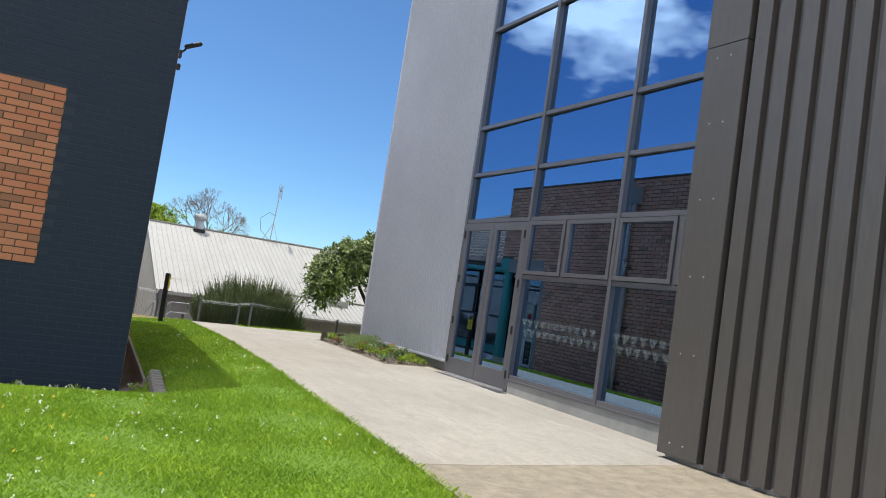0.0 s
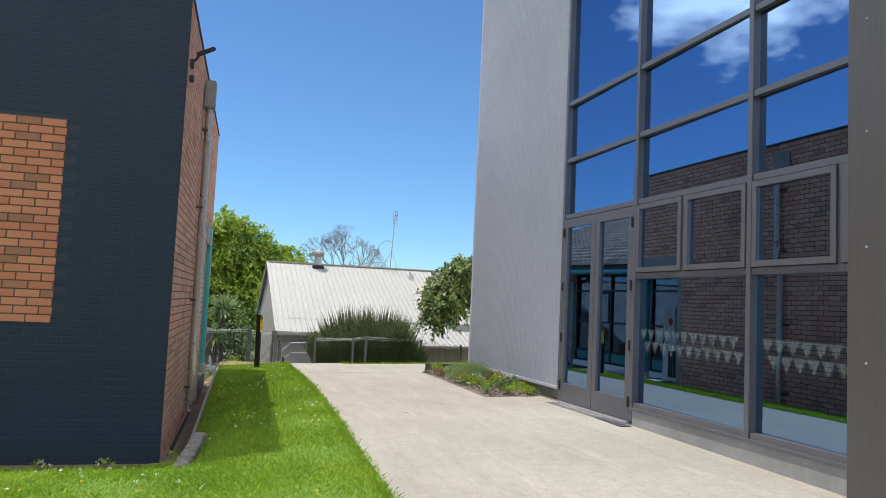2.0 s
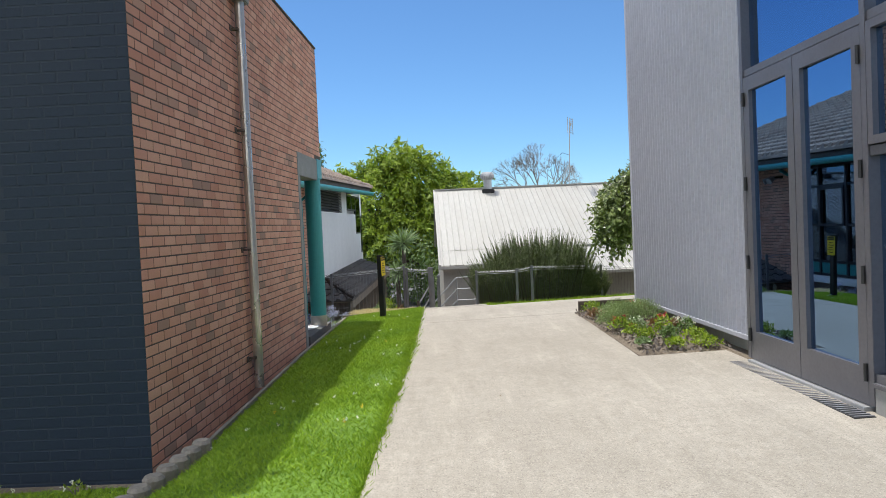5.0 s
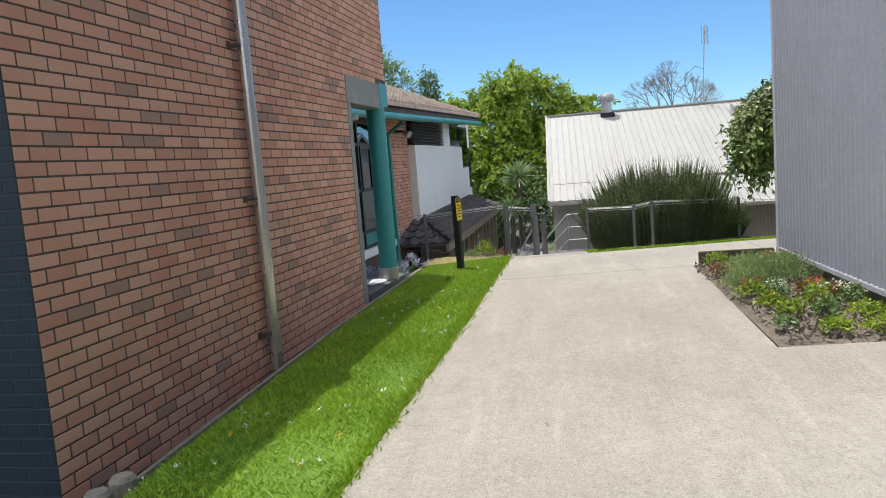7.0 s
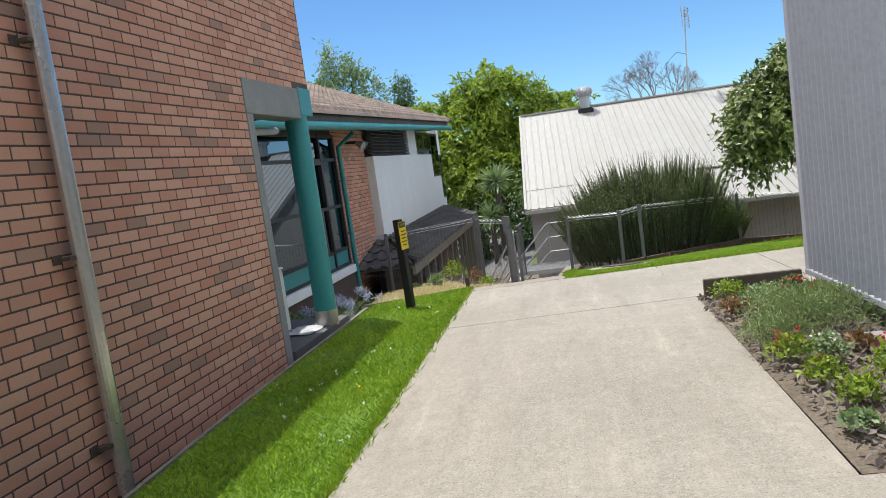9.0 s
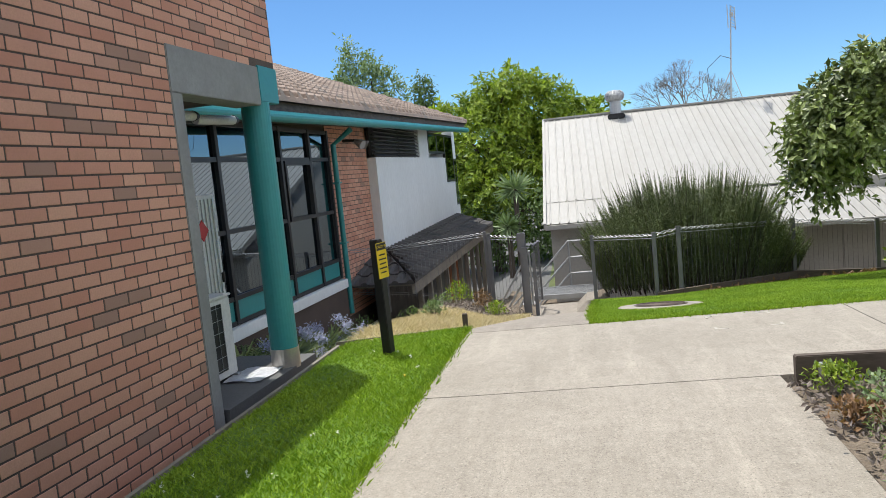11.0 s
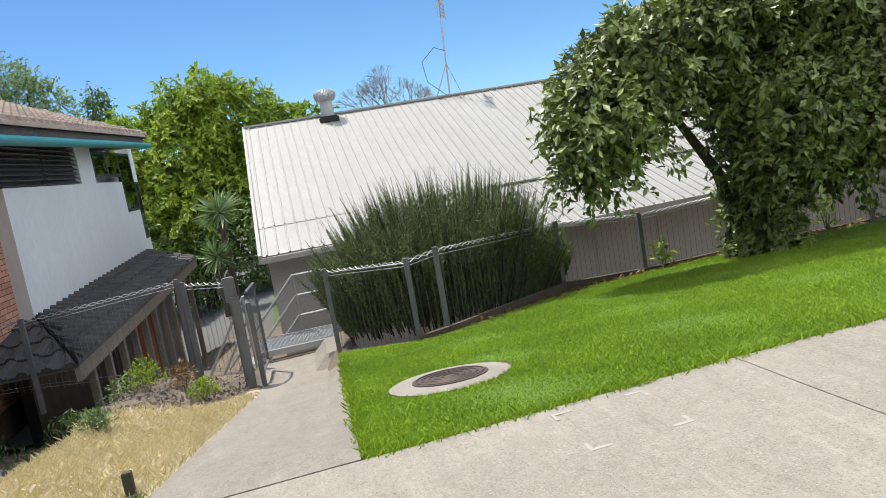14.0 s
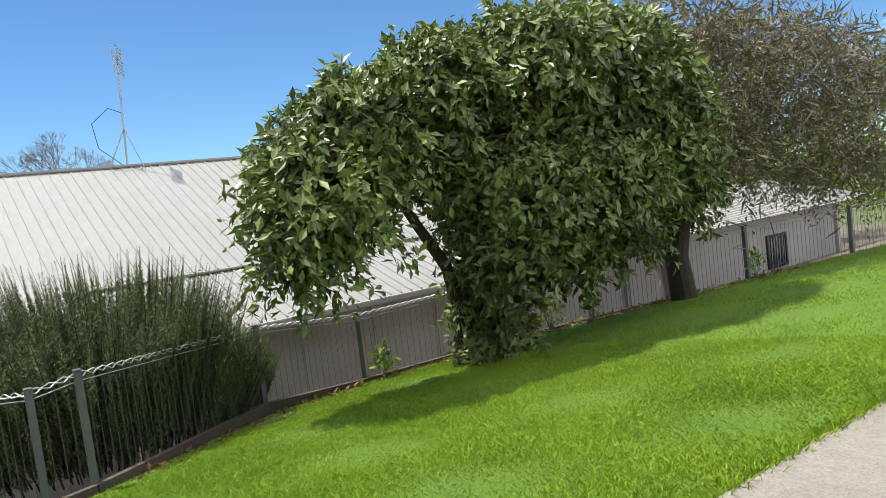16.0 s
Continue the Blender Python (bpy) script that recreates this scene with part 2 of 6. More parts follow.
M["frame_black"] = surface("black_aluminium", (0.02, 0.02, 0.022), (0.03, 0.03, 0.032), rough=0.45, big=1, fine=40, bump=0.03)
M["glass"] = pane_glass("reflective_glass", (0.26, 0.33, 0.34), 5.6, (0.40, 0.63, 0.98))
M["glass_dark"] = pane_glass("tinted_glass", (0.16, 0.18, 0.18), 3.3, (0.75, 0.88, 1.0))
mf, tf, pf = nodes_of("frosted_film")
pf.inputs["Base Color"].default_value = (0.45, 0.55, 0.53, 1)
pf.inputs["Roughness"].default_value = 0.6
pf.inputs["Alpha"].default_value = 0.12
M["frost"] = mf
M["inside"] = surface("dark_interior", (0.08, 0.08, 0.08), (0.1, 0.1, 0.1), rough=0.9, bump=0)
M["roof_white"] = surface("weathered_white_roof", (0.365, 0.358, 0.334), (0.32, 0.312, 0.287), (0.275, 0.265, 0.24), rough=0.5, big=0.7, fine=9, bump=0.0, stretch=(2, 0.4, 0.4))
M["shed_wall"] = surface("grey_board", (0.44, 0.425, 0.395), (0.39, 0.375, 0.345), rough=0.8, big=0.8, fine=20, bump=0.1)
M["tile"] = surface("brown_roof_tile", (0.23, 0.175, 0.14), (0.19, 0.145, 0.115), (0.3, 0.235, 0.19), rough=0.85, big=0.7, fine=30, bump=0.3, pieces=0.8)
M["tile_dark"] = surface("dark_roof_tile", (0.055, 0.052, 0.054), (0.075, 0.07, 0.07), (0.10, 0.095, 0.09), rough=0.75, big=0.7, fine=30, bump=0.3, pieces=0.8)
M["teal"] = surface("teal_paint", (0.035, 0.25, 0.255), (0.04, 0.27, 0.27), (0.033, 0.22, 0.225), rough=0.4, big=1.4, fine=20, bump=0.05)
M["white"] = surface("white_render", (0.82, 0.85, 0.85), (0.75, 0.78, 0.78), (0.68, 0.7, 0.7), rough=0.75, big=0.9, fine=15, bump=0.08, stretch=(1, 1, 0.4))
M["white_steel"] = surface("white_steel", (0.7, 0.7, 0.68), (0.62, 0.62, 0.6), rough=0.5, big=2, fine=30, bump=0.03)
M["fascia"] = surface("weathered_dark_fascia", (0.06, 0.05, 0.045), (0.13, 0.11, 0.1), (0.2, 0.17, 0.15), rough=0.85, big=2, fine=20, bump=0.2, stretch=(1, 0.3, 1))
M["steel"] = surface("galvanised_steel", (0.45, 0.46, 0.47), (0.36, 0.37, 0.38), rough=0.45, metal=0.5, big=3, fine=50, bump=0.05)
M["post"] = surface("weathered_grey_post", (0.17, 0.17, 0.18), (0.13, 0.13, 0.14), rough=0.6, metal=0.2, big=3, fine=50, bump=0.1)
M["pipe"] = surface("aged_downpipe", (0.62, 0.585, 0.53), (0.5, 0.465, 0.42), rough=0.3, metal=0.7, big=1.5, fine=30, bump=0.05)
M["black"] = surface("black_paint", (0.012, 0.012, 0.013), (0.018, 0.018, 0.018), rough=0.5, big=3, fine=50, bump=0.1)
M["yellow"] = surface("yellow_sign", (0.75, 0.55, 0.02), (0.7, 0.5, 0.02), rough=0.5, bump=0)
M["red"] = surface("red_sign", (0.5, 0.02, 0.02), (0.45, 0.02, 0.02), rough=0.5, bump=0)
M["timber"] = surface("dark_timber_sleeper", (0.085, 0.065, 0.05), (0.12, 0.095, 0.075), (0.05, 0.04, 0.03), rough=0.9, big=3, fine=40, bump=0.5, stretch=(0.3, 1, 1))
M["timber_grey"] = surface("grey_timber", (0.2, 0.18, 0.15), (0.27, 0.24, 0.2), (0.12, 0.1, 0.08), rough=0.9, big=3, fine=40, bump=0.4)
M["iron"] = surface("rusty_iron", (0.1, 0.075, 0.06), (0.13, 0.1, 0.085), rough=0.7, metal=0.4, big=5, fine=50, bump=0.3)
M["trunk"] = surface("bark", (0.06, 0.045, 0.035), (0.09, 0.07, 0.055), rough=0.95, big=4, fine=40, bump=0.8, dist=0.02)
M["twig"] = surface("grey_twig", (0.19, 0.16, 0.14), (0.25, 0.21, 0.18), rough=0.9, bump=0)
M["paper"] = surface("white_paper", (0.75, 0.77, 0.8), (0.7, 0.72, 0.76), rough=0.8, bump=0)
M["grass"] = leafy("lawn_blades", (0.085, 0.19, 0.011), (0.38, 0.52, 0.045), gloss=0.5, through_light=0.18, spec=0.25)
M["straw"] = leafy("straw_blades", (0.46, 0.38, 0.24), (0.76, 0.66, 0.47), gloss=0.7, through_light=0.2, spec=0.2)
M["leaf_dark"] = leafy("glossy_dark_leaves", (0.026, 0.046, 0.016), (0.31, 0.38, 0.115), gloss=0.4, through_light=0.14, spec=0.5)
M["leaf_brown"] = leafy("brownish_leaves", (0.09, 0.085, 0.045), (0.32, 0.27, 0.15), gloss=0.5, through_light=0.25)
M["leaf_lime"] = leafy("yellow_green_leaves", (0.065, 0.13, 0.02), (0.40, 0.49, 0.05), gloss=0.5, through_light=0.35)
M["leaf_mid"] = leafy("mid_green_leaves", (0.055, 0.1, 0.03), (0.17, 0.25, 0.08), gloss=0.5, through_light=0.25)
M["leaf_pale"] = leafy("pale_green_leaves", (0.12, 0.18, 0.08), (0.3, 0.39, 0.2), gloss=0.5, through_light=0.25)
M["rosemary"] = leafy("rosemary_needles", (0.03, 0.052, 0.02), (0.25, 0.30, 0.12), gloss=0.55, through_light=0.1)
M["lavender"] = leafy("grey_green_leaves", (0.14, 0.20, 0.075), (0.31, 0.385, 0.18), gloss=0.6, through_light=0.2)
M["petal_red"] = leafy("red_petals", (0.4, 0.02, 0.04), (0.6, 0.08, 0.12), gloss=0.5, through_light=0.3)
M["petal_white"] = leafy("white_petals", (0.65, 0.66, 0.6), (0.8, 0.8, 0.75), gloss=0.6, through_light=0.3)
M["petal_blue"] = leafy("pale_blue_petals", (0.3, 0.32, 0.6), (0.48, 0.5, 0.75), gloss=0.6, through_light=0.3)
M["leaf_rust"] = leafy("rust_leaves", (0.16, 0.085, 0.045), (0.3, 0.18, 0.09), gloss=0.5, through_light=0.25)


# ---- helpers for building ----
def box(bm, x0, y0, z0, x1, y1, z1):
    v = [bm.verts.new((x, y, z)) for x in (x0, x1) for y in (y0, y1) for z in (z0, z1)]
    for f in ((0, 1, 3, 2), (4, 6, 7, 5), (0, 4, 5, 1), (2, 3, 7, 6), (0, 2, 6, 4), (1, 5, 7, 3)):
        bm.faces.new([v[i] for i in f])


def boxes(*dims, bevel=0.0):
    bm = bmesh.new()
    for d in dims:
        box(bm, *d)
    if bevel:
        bmesh.ops.bevel(bm, geom=bm.edges[:], offset=bevel, segments=2, affect="EDGES", clamp_overlap=True)
    return bm


def tube(bm, pts, radii, seg=10, caps=True):
    pts = [Vector(p) for p in pts]
    if isinstance(radii, (int, float)):
        radii = [radii] * len(pts)
    rings = []
    for i, p in enumerate(pts):
        d = (pts[min(i + 1, len(pts) - 1)] - pts[max(i - 1, 0)]).normalized()
        u = d.cross(Vector((0.31, 0.95, 0.05)) if abs(d.y) < 0.9 else Vector((1, 0, 0))).normalized()
        w = d.cross(u)
        rings.append([bm.verts.new(p + (u * math.cos(a) + w * math.sin(a)) * radii[i]) for a in (2 * math.pi * k / seg for k in range(seg))])
    for a, b in zip(rings, rings[1:]):
        for k in range(seg):
            bm.faces.new((a[k], a[(k + 1) % seg], b[(k + 1) % seg], b[k]))
    if caps and seg > 2:
        bm.faces.new(rings[0][::-1])
        bm.faces.new(rings[-1])


def tubes(*items, seg=10):
    bm = bmesh.new()
    for pts, r in items:
        tube(bm, pts, r, seg)
    return bm


def prism(bm, pts, z0, z1):
    """A flat polygon (x, y) drawn up from z0 to z1."""
    lo, hi = [bm.verts.new((x, y, z0)) for x, y in pts], [bm.verts.new((x, y, z1)) for x, y in pts]
    n = len(pts)
    for i in range(n):
        bm.faces.new((lo[i], lo[(i + 1) % n], hi[(i + 1) % n], hi[i]))
    bm.faces.new(hi)
    bm.faces.new(lo[::-1])


def mesh_of(name, bm, material, smooth=False):
    bmesh.ops.recalc_face_normals(bm, faces=bm.faces[:])
    me = bpy.data.meshes.new(name)
    bm.to_mesh(me)
    bm.free()
    me.materials.append(M[material])
    if smooth:
        me.shade_smooth()
    return me


def quick_mesh(name, verts, faces, material):
    """A mesh from arrays: verts (n, 3), faces (m, k)."""
    verts, faces = np.asarray(verts, np.float32), np.asarray(faces, np.int32)
    me = bpy.data.meshes.new(name)
    n, k = faces.shape
    me.vertices.add(len(verts))
    me.vertices.foreach_set("co", verts.ravel())
    me.loops.add(n * k)
    me.loops.foreach_set("vertex_index", faces.ravel())
    me.polygons.add(n)
    me.polygons.foreach_set("loop_start", np.arange(n, dtype=np.int32) * k)
    me.update(calc_edges=True)
    me.validate()
    me.shade_flat()
    for one in ([material] if isinstance(material, str) else material):
        me.materials.append(M[one])
    return me


def thing(name, label, category, group="", kind="", at=None):
    ob = new(name)
    ob.empty_display_size = 0.1
    if at is not None:
        ob.matrix_world = at
    return tagged(ob, label, category, group, kind)


def part(name, bm, material, parent, label="", smooth=False):
    ob = new(name, bm if isinstance(bm, bpy.types.Mesh) else mesh_of(name, bm, material, smooth))
    ob.parent = parent
    return tagged(ob, label)


def structure(name, bm, material, label, category, at=None, smooth=False):
    ob = new(name, bm if isinstance(bm, bpy.types.Mesh) else mesh_of(name, bm, material, smooth))
    if at is not None:
        ob.matrix_world = at
    return tagged(ob, label, category, kind="structure")


def solo(name, bm, material, label, category, group="", kind="", smooth=False):
    ob = new(name, bm if isinstance(bm, bpy.types.Mesh) else mesh_of(name, bm, material, smooth))
    return tagged(ob, label, category, group, kind)


rng = np.random.default_rng(7)


def ss(a, b, x):
    t = np.clip((np.asarray(x, float) - a) / (b - a), 0, 1)
    return t * t * (3 - 2 * t)


# ---- the lie of the land ----
LEAN_B = 0.0526          # the brick building stands about 3 degrees off the glass one
BRICK = pose(1.41, 10.40, 0, 0, 0, -math.degrees(math.atan(LEAN_B)))


def wall_x(y):
    return 1.41 + LEAN_B * (y - 10.4)


def edge_x(y):
    """Where lawn and path meet."""
    return np.interp(y, [4.4, 5.5, 8.5, 12, 13.5, 18.0], [3.0, 3.06, 3.2, 3.37, 3.42, 3.5])


def fence_y(x):
    """The line of the timber edging under the fence."""
    return np.interp(x, [4.87, 5.78, 6.15, 8.1, 9.42, 13.0, 17.6, 30], [23.5, 22.47, 22.5, 23.67, 23.72, 22.85, 21.5, 18.5])


def gz(x, y):
    x, y = np.asarray(x, float), np.asarray(y, float)
    z = 0.022 * (np.clip(x, 3.2, 7.2) - 4.2) + 0.012 * np.minimum(np.clip(y, -12, 40) - 10, 0) - 0.05 * ss(14, 17.6, y)
    z = z - 0.085 * (3.3 - np.clip(x, 1.7, 3.3)) * ss(2.0, 8.0, y)
    z = z - 0.34 * ss(8.3, 10.3, y) * ss(2.3, 1.3, x)
    z = z - 0.22 * ss(10.6, 11.2, y) * ss(0.34, 0.22, x - wall_x(y)) * (x < 2.5)
    s = np.clip((y - 17.65) / 5.4, 0, 1.12)
    k = np.interp(x, [6, 12, 18], [0.8, 0.62, 0.5])
    lawn = k * s ** 1.1
    way = np.clip((y - 17.9) * 0.185, 0, 1.08)
    bank = np.clip((y - 18.6) * 0.15, 0, 0.85) 
    bank = bank - 0.12 * ss(20.5, 22, y) * ss(25, 24, y)
    bank = bank + (way - bank) * ss(2.3, 3.4, x)
    drop = np.where(x > 4.7, lawn, np.where(x > 3.45, way, bank))
    z = z - drop
    z = z - 0.9 * ss(24.3, 29.0, y) - 0.35 * ss(27, 34, y) * ss(6.0, 3.0, x)
    z = z - 0.75 * ss(0.12, 0.7, y - fence_y(x)) * (x > 5.2)
    return z


def in_bed(x, y):
    return (x > 5.66 + 0.03 * (y - 11.83)) & (x < 6.62) & (y > 11.83) & (y < 15.5)


def on_slab(x, y):
    main = (y > 5.4) & (y < 17.68) & (x > edge_x(y)) & ((x < 6.55) | (y > 15.45)) & ~in_bed(x, y)
    right = (y > 15.5) & (y < 17.68) & (x >= 6.5)
    ramp_l, ramp_r = np.interp(y, [18, 21.7, 25.4], [3.52, 3.81, 3.85]), np.interp(y, [17.6, 22, 25.4], [4.65, 4.79, 4.95])
    way = (y >= 17.6) & (y < 25.4) & (x > ramp_l) & (x < ramp_r)
    gravel = (y <= 5.6) & ((x > np.interp(y, [3.2, 3.6, 4.4, 5.6], [-30, 1.8, 2.9, 3.06])))
    return main | right | way | gravel


def is_lawn(x, y):
    left = (y > 3.2) & (y < 18.05) & (x < edge_x(y)) & ((y < 10.3) | (x > wall_x(y) + 0.3)) & (x > -9)
    right = (y > 17.6) & (x > 4.62) & (y < fence_y(x) - 0.12) & (x < 32)
    lid = (x - 5.47) ** 2 + (y - 19.22) ** 2 < 0.46 ** 2
    return (left | right) & ~on_slab(x, y) & ~lid


xs = np.unique(np.concatenate([np.arange(-4, 14, 0.12), np.arange(14, 32, 0.5), np.array([-400, -200, -120, -80, -55, -40, -30, -22, -16, -12, -9, -7, -5.5, 34, 38, 44, 52, 65, 85, 120, 200, 400])]))
ys = np.unique(np.concatenate([np.arange(-3, 26, 0.12), np.arange(26, 40, 0.6), np.array([-400, -200, -100, -60, -40, -25, -16, -10, -6, -4.2, 43, 48, 55, 65, 80, 110, 160, 240, 400])]))
gx, gy = np.meshgrid(xs, ys, indexing="ij")
gzv = gz(gx, gy)
gzv = gzv - np.where(on_slab(gx, gy), 0.07, 0.0)
gzv = gzv + np.where(is_lawn(gx, gy), 0.012 * np.sin(gx * 3.1 + gy * 1.7) * np.sin(gy * 2.3 - gx), 0)
nx, ny = gx.shape
ids = np.arange(nx * ny).reshape(nx, ny)
quads = np.stack([ids[:-1, :-1], ids[1:, :-1], ids[1:, 1:], ids[:-1, 1:]], -1).reshape(-1, 4)
cx = ((gx[:-1, :-1] + gx[1:, 1:]) / 2).ravel()
cy = ((gy[:-1, :-1] + gy[1:, 1:]) / 2).ravel()
jx, jy = cx + rng.normal(0, 0.05, cx.shape), cy + rng.normal(0, 0.05, cx.shape)
kind_of = np.full(cx.shape, 4)
kind_of[(cx > -30) & (cx < 40) & (cy > 17.9) & (cy < 33)] = 2
kind_of[(jx > 1.9) & (jx < 3.9) & (jy > 18.05) & (jy < 22.2 - 1.1 * (3.1 - jx))] = 1
kind_of[(cy <= 18.05) & (cx > -30) & (cx < 30)] = 2
kind_of[(cx < 3.7) & (cx > -60) & (cy > 33) & (cy < 80)] = 3
kind_of[is_lawn(cx, cy)] = 0
fy = fence_y(jx)
kind_of[(jy > fy - 0.55 - 0.1 * np.sin(jx * 5)) & (jy < fy - 0.1) & (cx > 6.8) & (cx < 8.4)] = 1
me = quick_mesh("ground", np.stack([gx.ravel(), gy.ravel(), gzv.ravel()], -1), quads, ["soil", "dry", "mulch", "asphalt", "far"])
me.polygons.foreach_set("material_index", kind_of.astype(np.int32))
me.shade_smooth()
tagged(new("ground", me), "sloping ground of lawn, mulch and dry grass", "ground", kind="structure")


def slab(name, left, right, y0, y1, material, label, n=8, m=24, thick=0.07, lift=0.0):
    """A slab between two edges x(y), lying on the land."""
    yy = np.linspace(y0, y1, m + 1)
    v, f = [], []
    for y in yy:
        a, b = float(left(y)), float(right(y))
        for i in range(n + 1):
            x = a + (b - a) * i / n
            v.append((x, y, float(gz(max(x, 3.6), y)) + lift))
    top = len(v)
    for x, y, z in v[:top]:
        v.append((x, y, z - thick))
    at = lambda j, i: j * (n + 1) + i
    for j in range(m):
        for i in range(n):
            f.append((at(j, i), at(j, i + 1), at(j + 1, i + 1), at(j + 1, i)))
    rim = [at(0, i) for i in range(n)] + [at(j, n) for j in range(m)] + [at(m, i) for i in range(n, 0, -1)] + [at(j, 0) for j in range(m, 0, -1)]
    for a, b in zip(rim, rim[1:] + rim[:1]):
        f.append((b, a, a + top, b + top))
    ob = tagged(new(name, quick_mesh(name, v, f, material)), label, "path", kind="structure")
    return ob


GAP = 0.006
slab("path", edge_x, lambda y: 6.52, 5.6, 11.82 - GAP / 4, "concrete", "long pale broom-finished concrete path slab", n=10, m=60)
slab("path", edge_x, lambda y: 5.66 + 0.03 * (y - 11.82), 11.82, 15.6 - GAP, "concrete", "pale concrete path slab beside the flower bed", n=10, m=40)
slab("path", edge_x, lambda y: 6.84, 15.6 + GAP, 17.68, "concrete", "pale concrete path slab at the lawn corner", n=10, m=14)
for a in np.arange(6.84, 30, 3.4):
    slab("path", lambda y, a=a: a + 0.009, lambda y, a=a: a + 3.4, 15.6 + GAP, 17.68 - 0.012 * (a - 6.84), "concrete", "pale concrete path slab beside the lawn", n=8, m=12)
slab("path", lambda y: np.interp(y, [17.7, 21.7], [3.5, 3.81]), lambda y: np.interp(y, [17.7, 21.9], [4.65, 4.79]), 17.695, 21.9, "concrete_dark", "sloping concrete path down to the gate", n=6, m=20)
slab("path", lambda y: 3.83, lambda y: np.interp(y, [21.9, 25.4], [4.79, 4.95]), 21.912, 24.98, "concrete_dark", "lower concrete path at the gate", n=6, m=16, lift=-0.02)
slab("path", lambda y: np.interp(y, [-12, 3.2, 3.6, 4.4, 5.6], [-9, -9, 1.8, 2.95, 3.06]), lambda y: 6.12, -11.5, 5.6 - GAP, "aggregate", "exposed-aggregate concrete path", n=12, m=40)


# ---- the glass and steel building ----
GX, CX = 6.52, 6.60      # faces of the glazing and of the corrugated wall
TOP = 9.2
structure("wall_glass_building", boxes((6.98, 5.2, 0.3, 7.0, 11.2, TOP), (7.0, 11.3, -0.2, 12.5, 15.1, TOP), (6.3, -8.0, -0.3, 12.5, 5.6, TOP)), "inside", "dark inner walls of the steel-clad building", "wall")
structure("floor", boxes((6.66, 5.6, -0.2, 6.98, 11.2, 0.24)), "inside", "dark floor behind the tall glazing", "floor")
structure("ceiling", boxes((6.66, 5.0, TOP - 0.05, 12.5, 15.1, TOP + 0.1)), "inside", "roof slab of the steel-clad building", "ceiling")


def corrugated(a, b, z0, z1, pitch, depth, axis="y", at=0.0, sign=-1, per=8):
    """A wave-profiled steel sheet standing along one axis."""
    n = int(round((b - a) / pitch * per))
    v, f = [], []
    for i in range(n + 1):
        u = a + (b - a) * i / n
        d = at + sign * depth * 0.5 * (1 + math.cos(2 * math.pi * i / per))
        for z in (z0, z1):
            v.append((d, u, z) if axis == "y" else (u, d, z))
    for i in range(n):
        f.append((2 * i, 2 * i + 2, 2 * i + 3, 2 * i + 1))
    return quick_mesh("sheet", v, f, "corrugated")


corr = thing("wall_corrugated", "tall pale grey corrugated steel wall over a dark plinth", "wall", kind="structure")
part("sheet", corrugated(11.36, 15.08, 0.25, TOP, 0.1, 0.056, at=CX + 0.025, per=10), "corrugated", corr).data.shade_smooth()
part("sheet", corrugated(CX + 0.03, 12.5, 0.25, TOP, 0.1, 0.03, axis="x", at=15.09, sign=1), "corrugated", corr).data.shade_smooth()
part("corner_flashing", boxes((CX - 0.03, 15.06, 0.22, CX + 0.05, 15.14, TOP + 0.02), bevel=0.004), "corrugated", corr)
part("edge_flashing", boxes((CX - 0.03, 11.31, 0.22, CX + 0.05, 11.36, TOP + 0.02), bevel=0.004), "corrugated", corr)
part("base_flashing", boxes((CX - 0.035, 11.31, 0.205, CX + 0.06, 15.14, 0.25), bevel=0.004), "corrugated", corr)
part("plinth", boxes((CX + 0.10, 11.3, -0.3, CX + 0.4, 15.08, 0.21)), "plinth", corr)

clad = thing("wall_cladding", "dark bronze ribbed steel wall with a flat riveted corner panel", "wall", kind="structure")
part("corner_panel", boxes((6.03, 5.42, 0.04, 6.3, 5.94, 4.28), bevel=0.004), "cladding", clad)
part("corner_panel", boxes((6.032, 5.42, 4.286, 6.3, 5.94, TOP), bevel=0.004), "cladding", clad)
part("return_panel", boxes((6.06, 5.88, 0.04, 6.62, 5.938, TOP)), "cladding_shade", clad)
part("plinth", boxes((6.12, -8.0, -0.5, 6.4, 5.90, 0.035)), "plinth", clad)
bm = bmesh.new()
for y in np.arange(5.36, -7.8, -0.255):
    prism(bm, [(6.12, y), (6.045, y - 0.012), (6.045, y - 0.175), (6.12, y - 0.187), (6.13, y - 0.255), (6.2, y - 0.255), (6.2, y)], 0.02, TOP)
part("ribbed_sheet", bm, "cladding", clad)
# dark-coloured sheet in the valleys stands in for the ribs' shade
part("dark_sheet", boxes((6.125, -7.9, 0.02, 6.19, 5.41, TOP)), "cladding_shade", clad)
for z in (0.16, 1.06, 1.85, 2.65, 3.45, 4.15):
    for y in (5.78, 5.61):
        part("rivet", tubes((((6.033, y, z), (6.022, y, z)), [0.011, 0.007]), seg=8), "steel", clad)


def frame_bar(bm, y0, y1, z0, z1, d0=0.0, d1=0.09):
    box(bm, GX + d0, y0, z0, GX + d1, y1, z1)


def skew_pane(x, y0, y1, z0, z1, parent):
    """A pane that sits a little over one degree askew in its frame."""
    h = (y1 - y0) / 2
    bm = boxes((-0.004, -h, z0, 0.004, h, z1))
    bmesh.ops.transform(bm, matrix=pose(x, (y0 + y1) / 2, 0, 0, 0, -1.2), verts=bm.verts[:])
    part("pane", bm, "glass", parent).visible_shadow = False


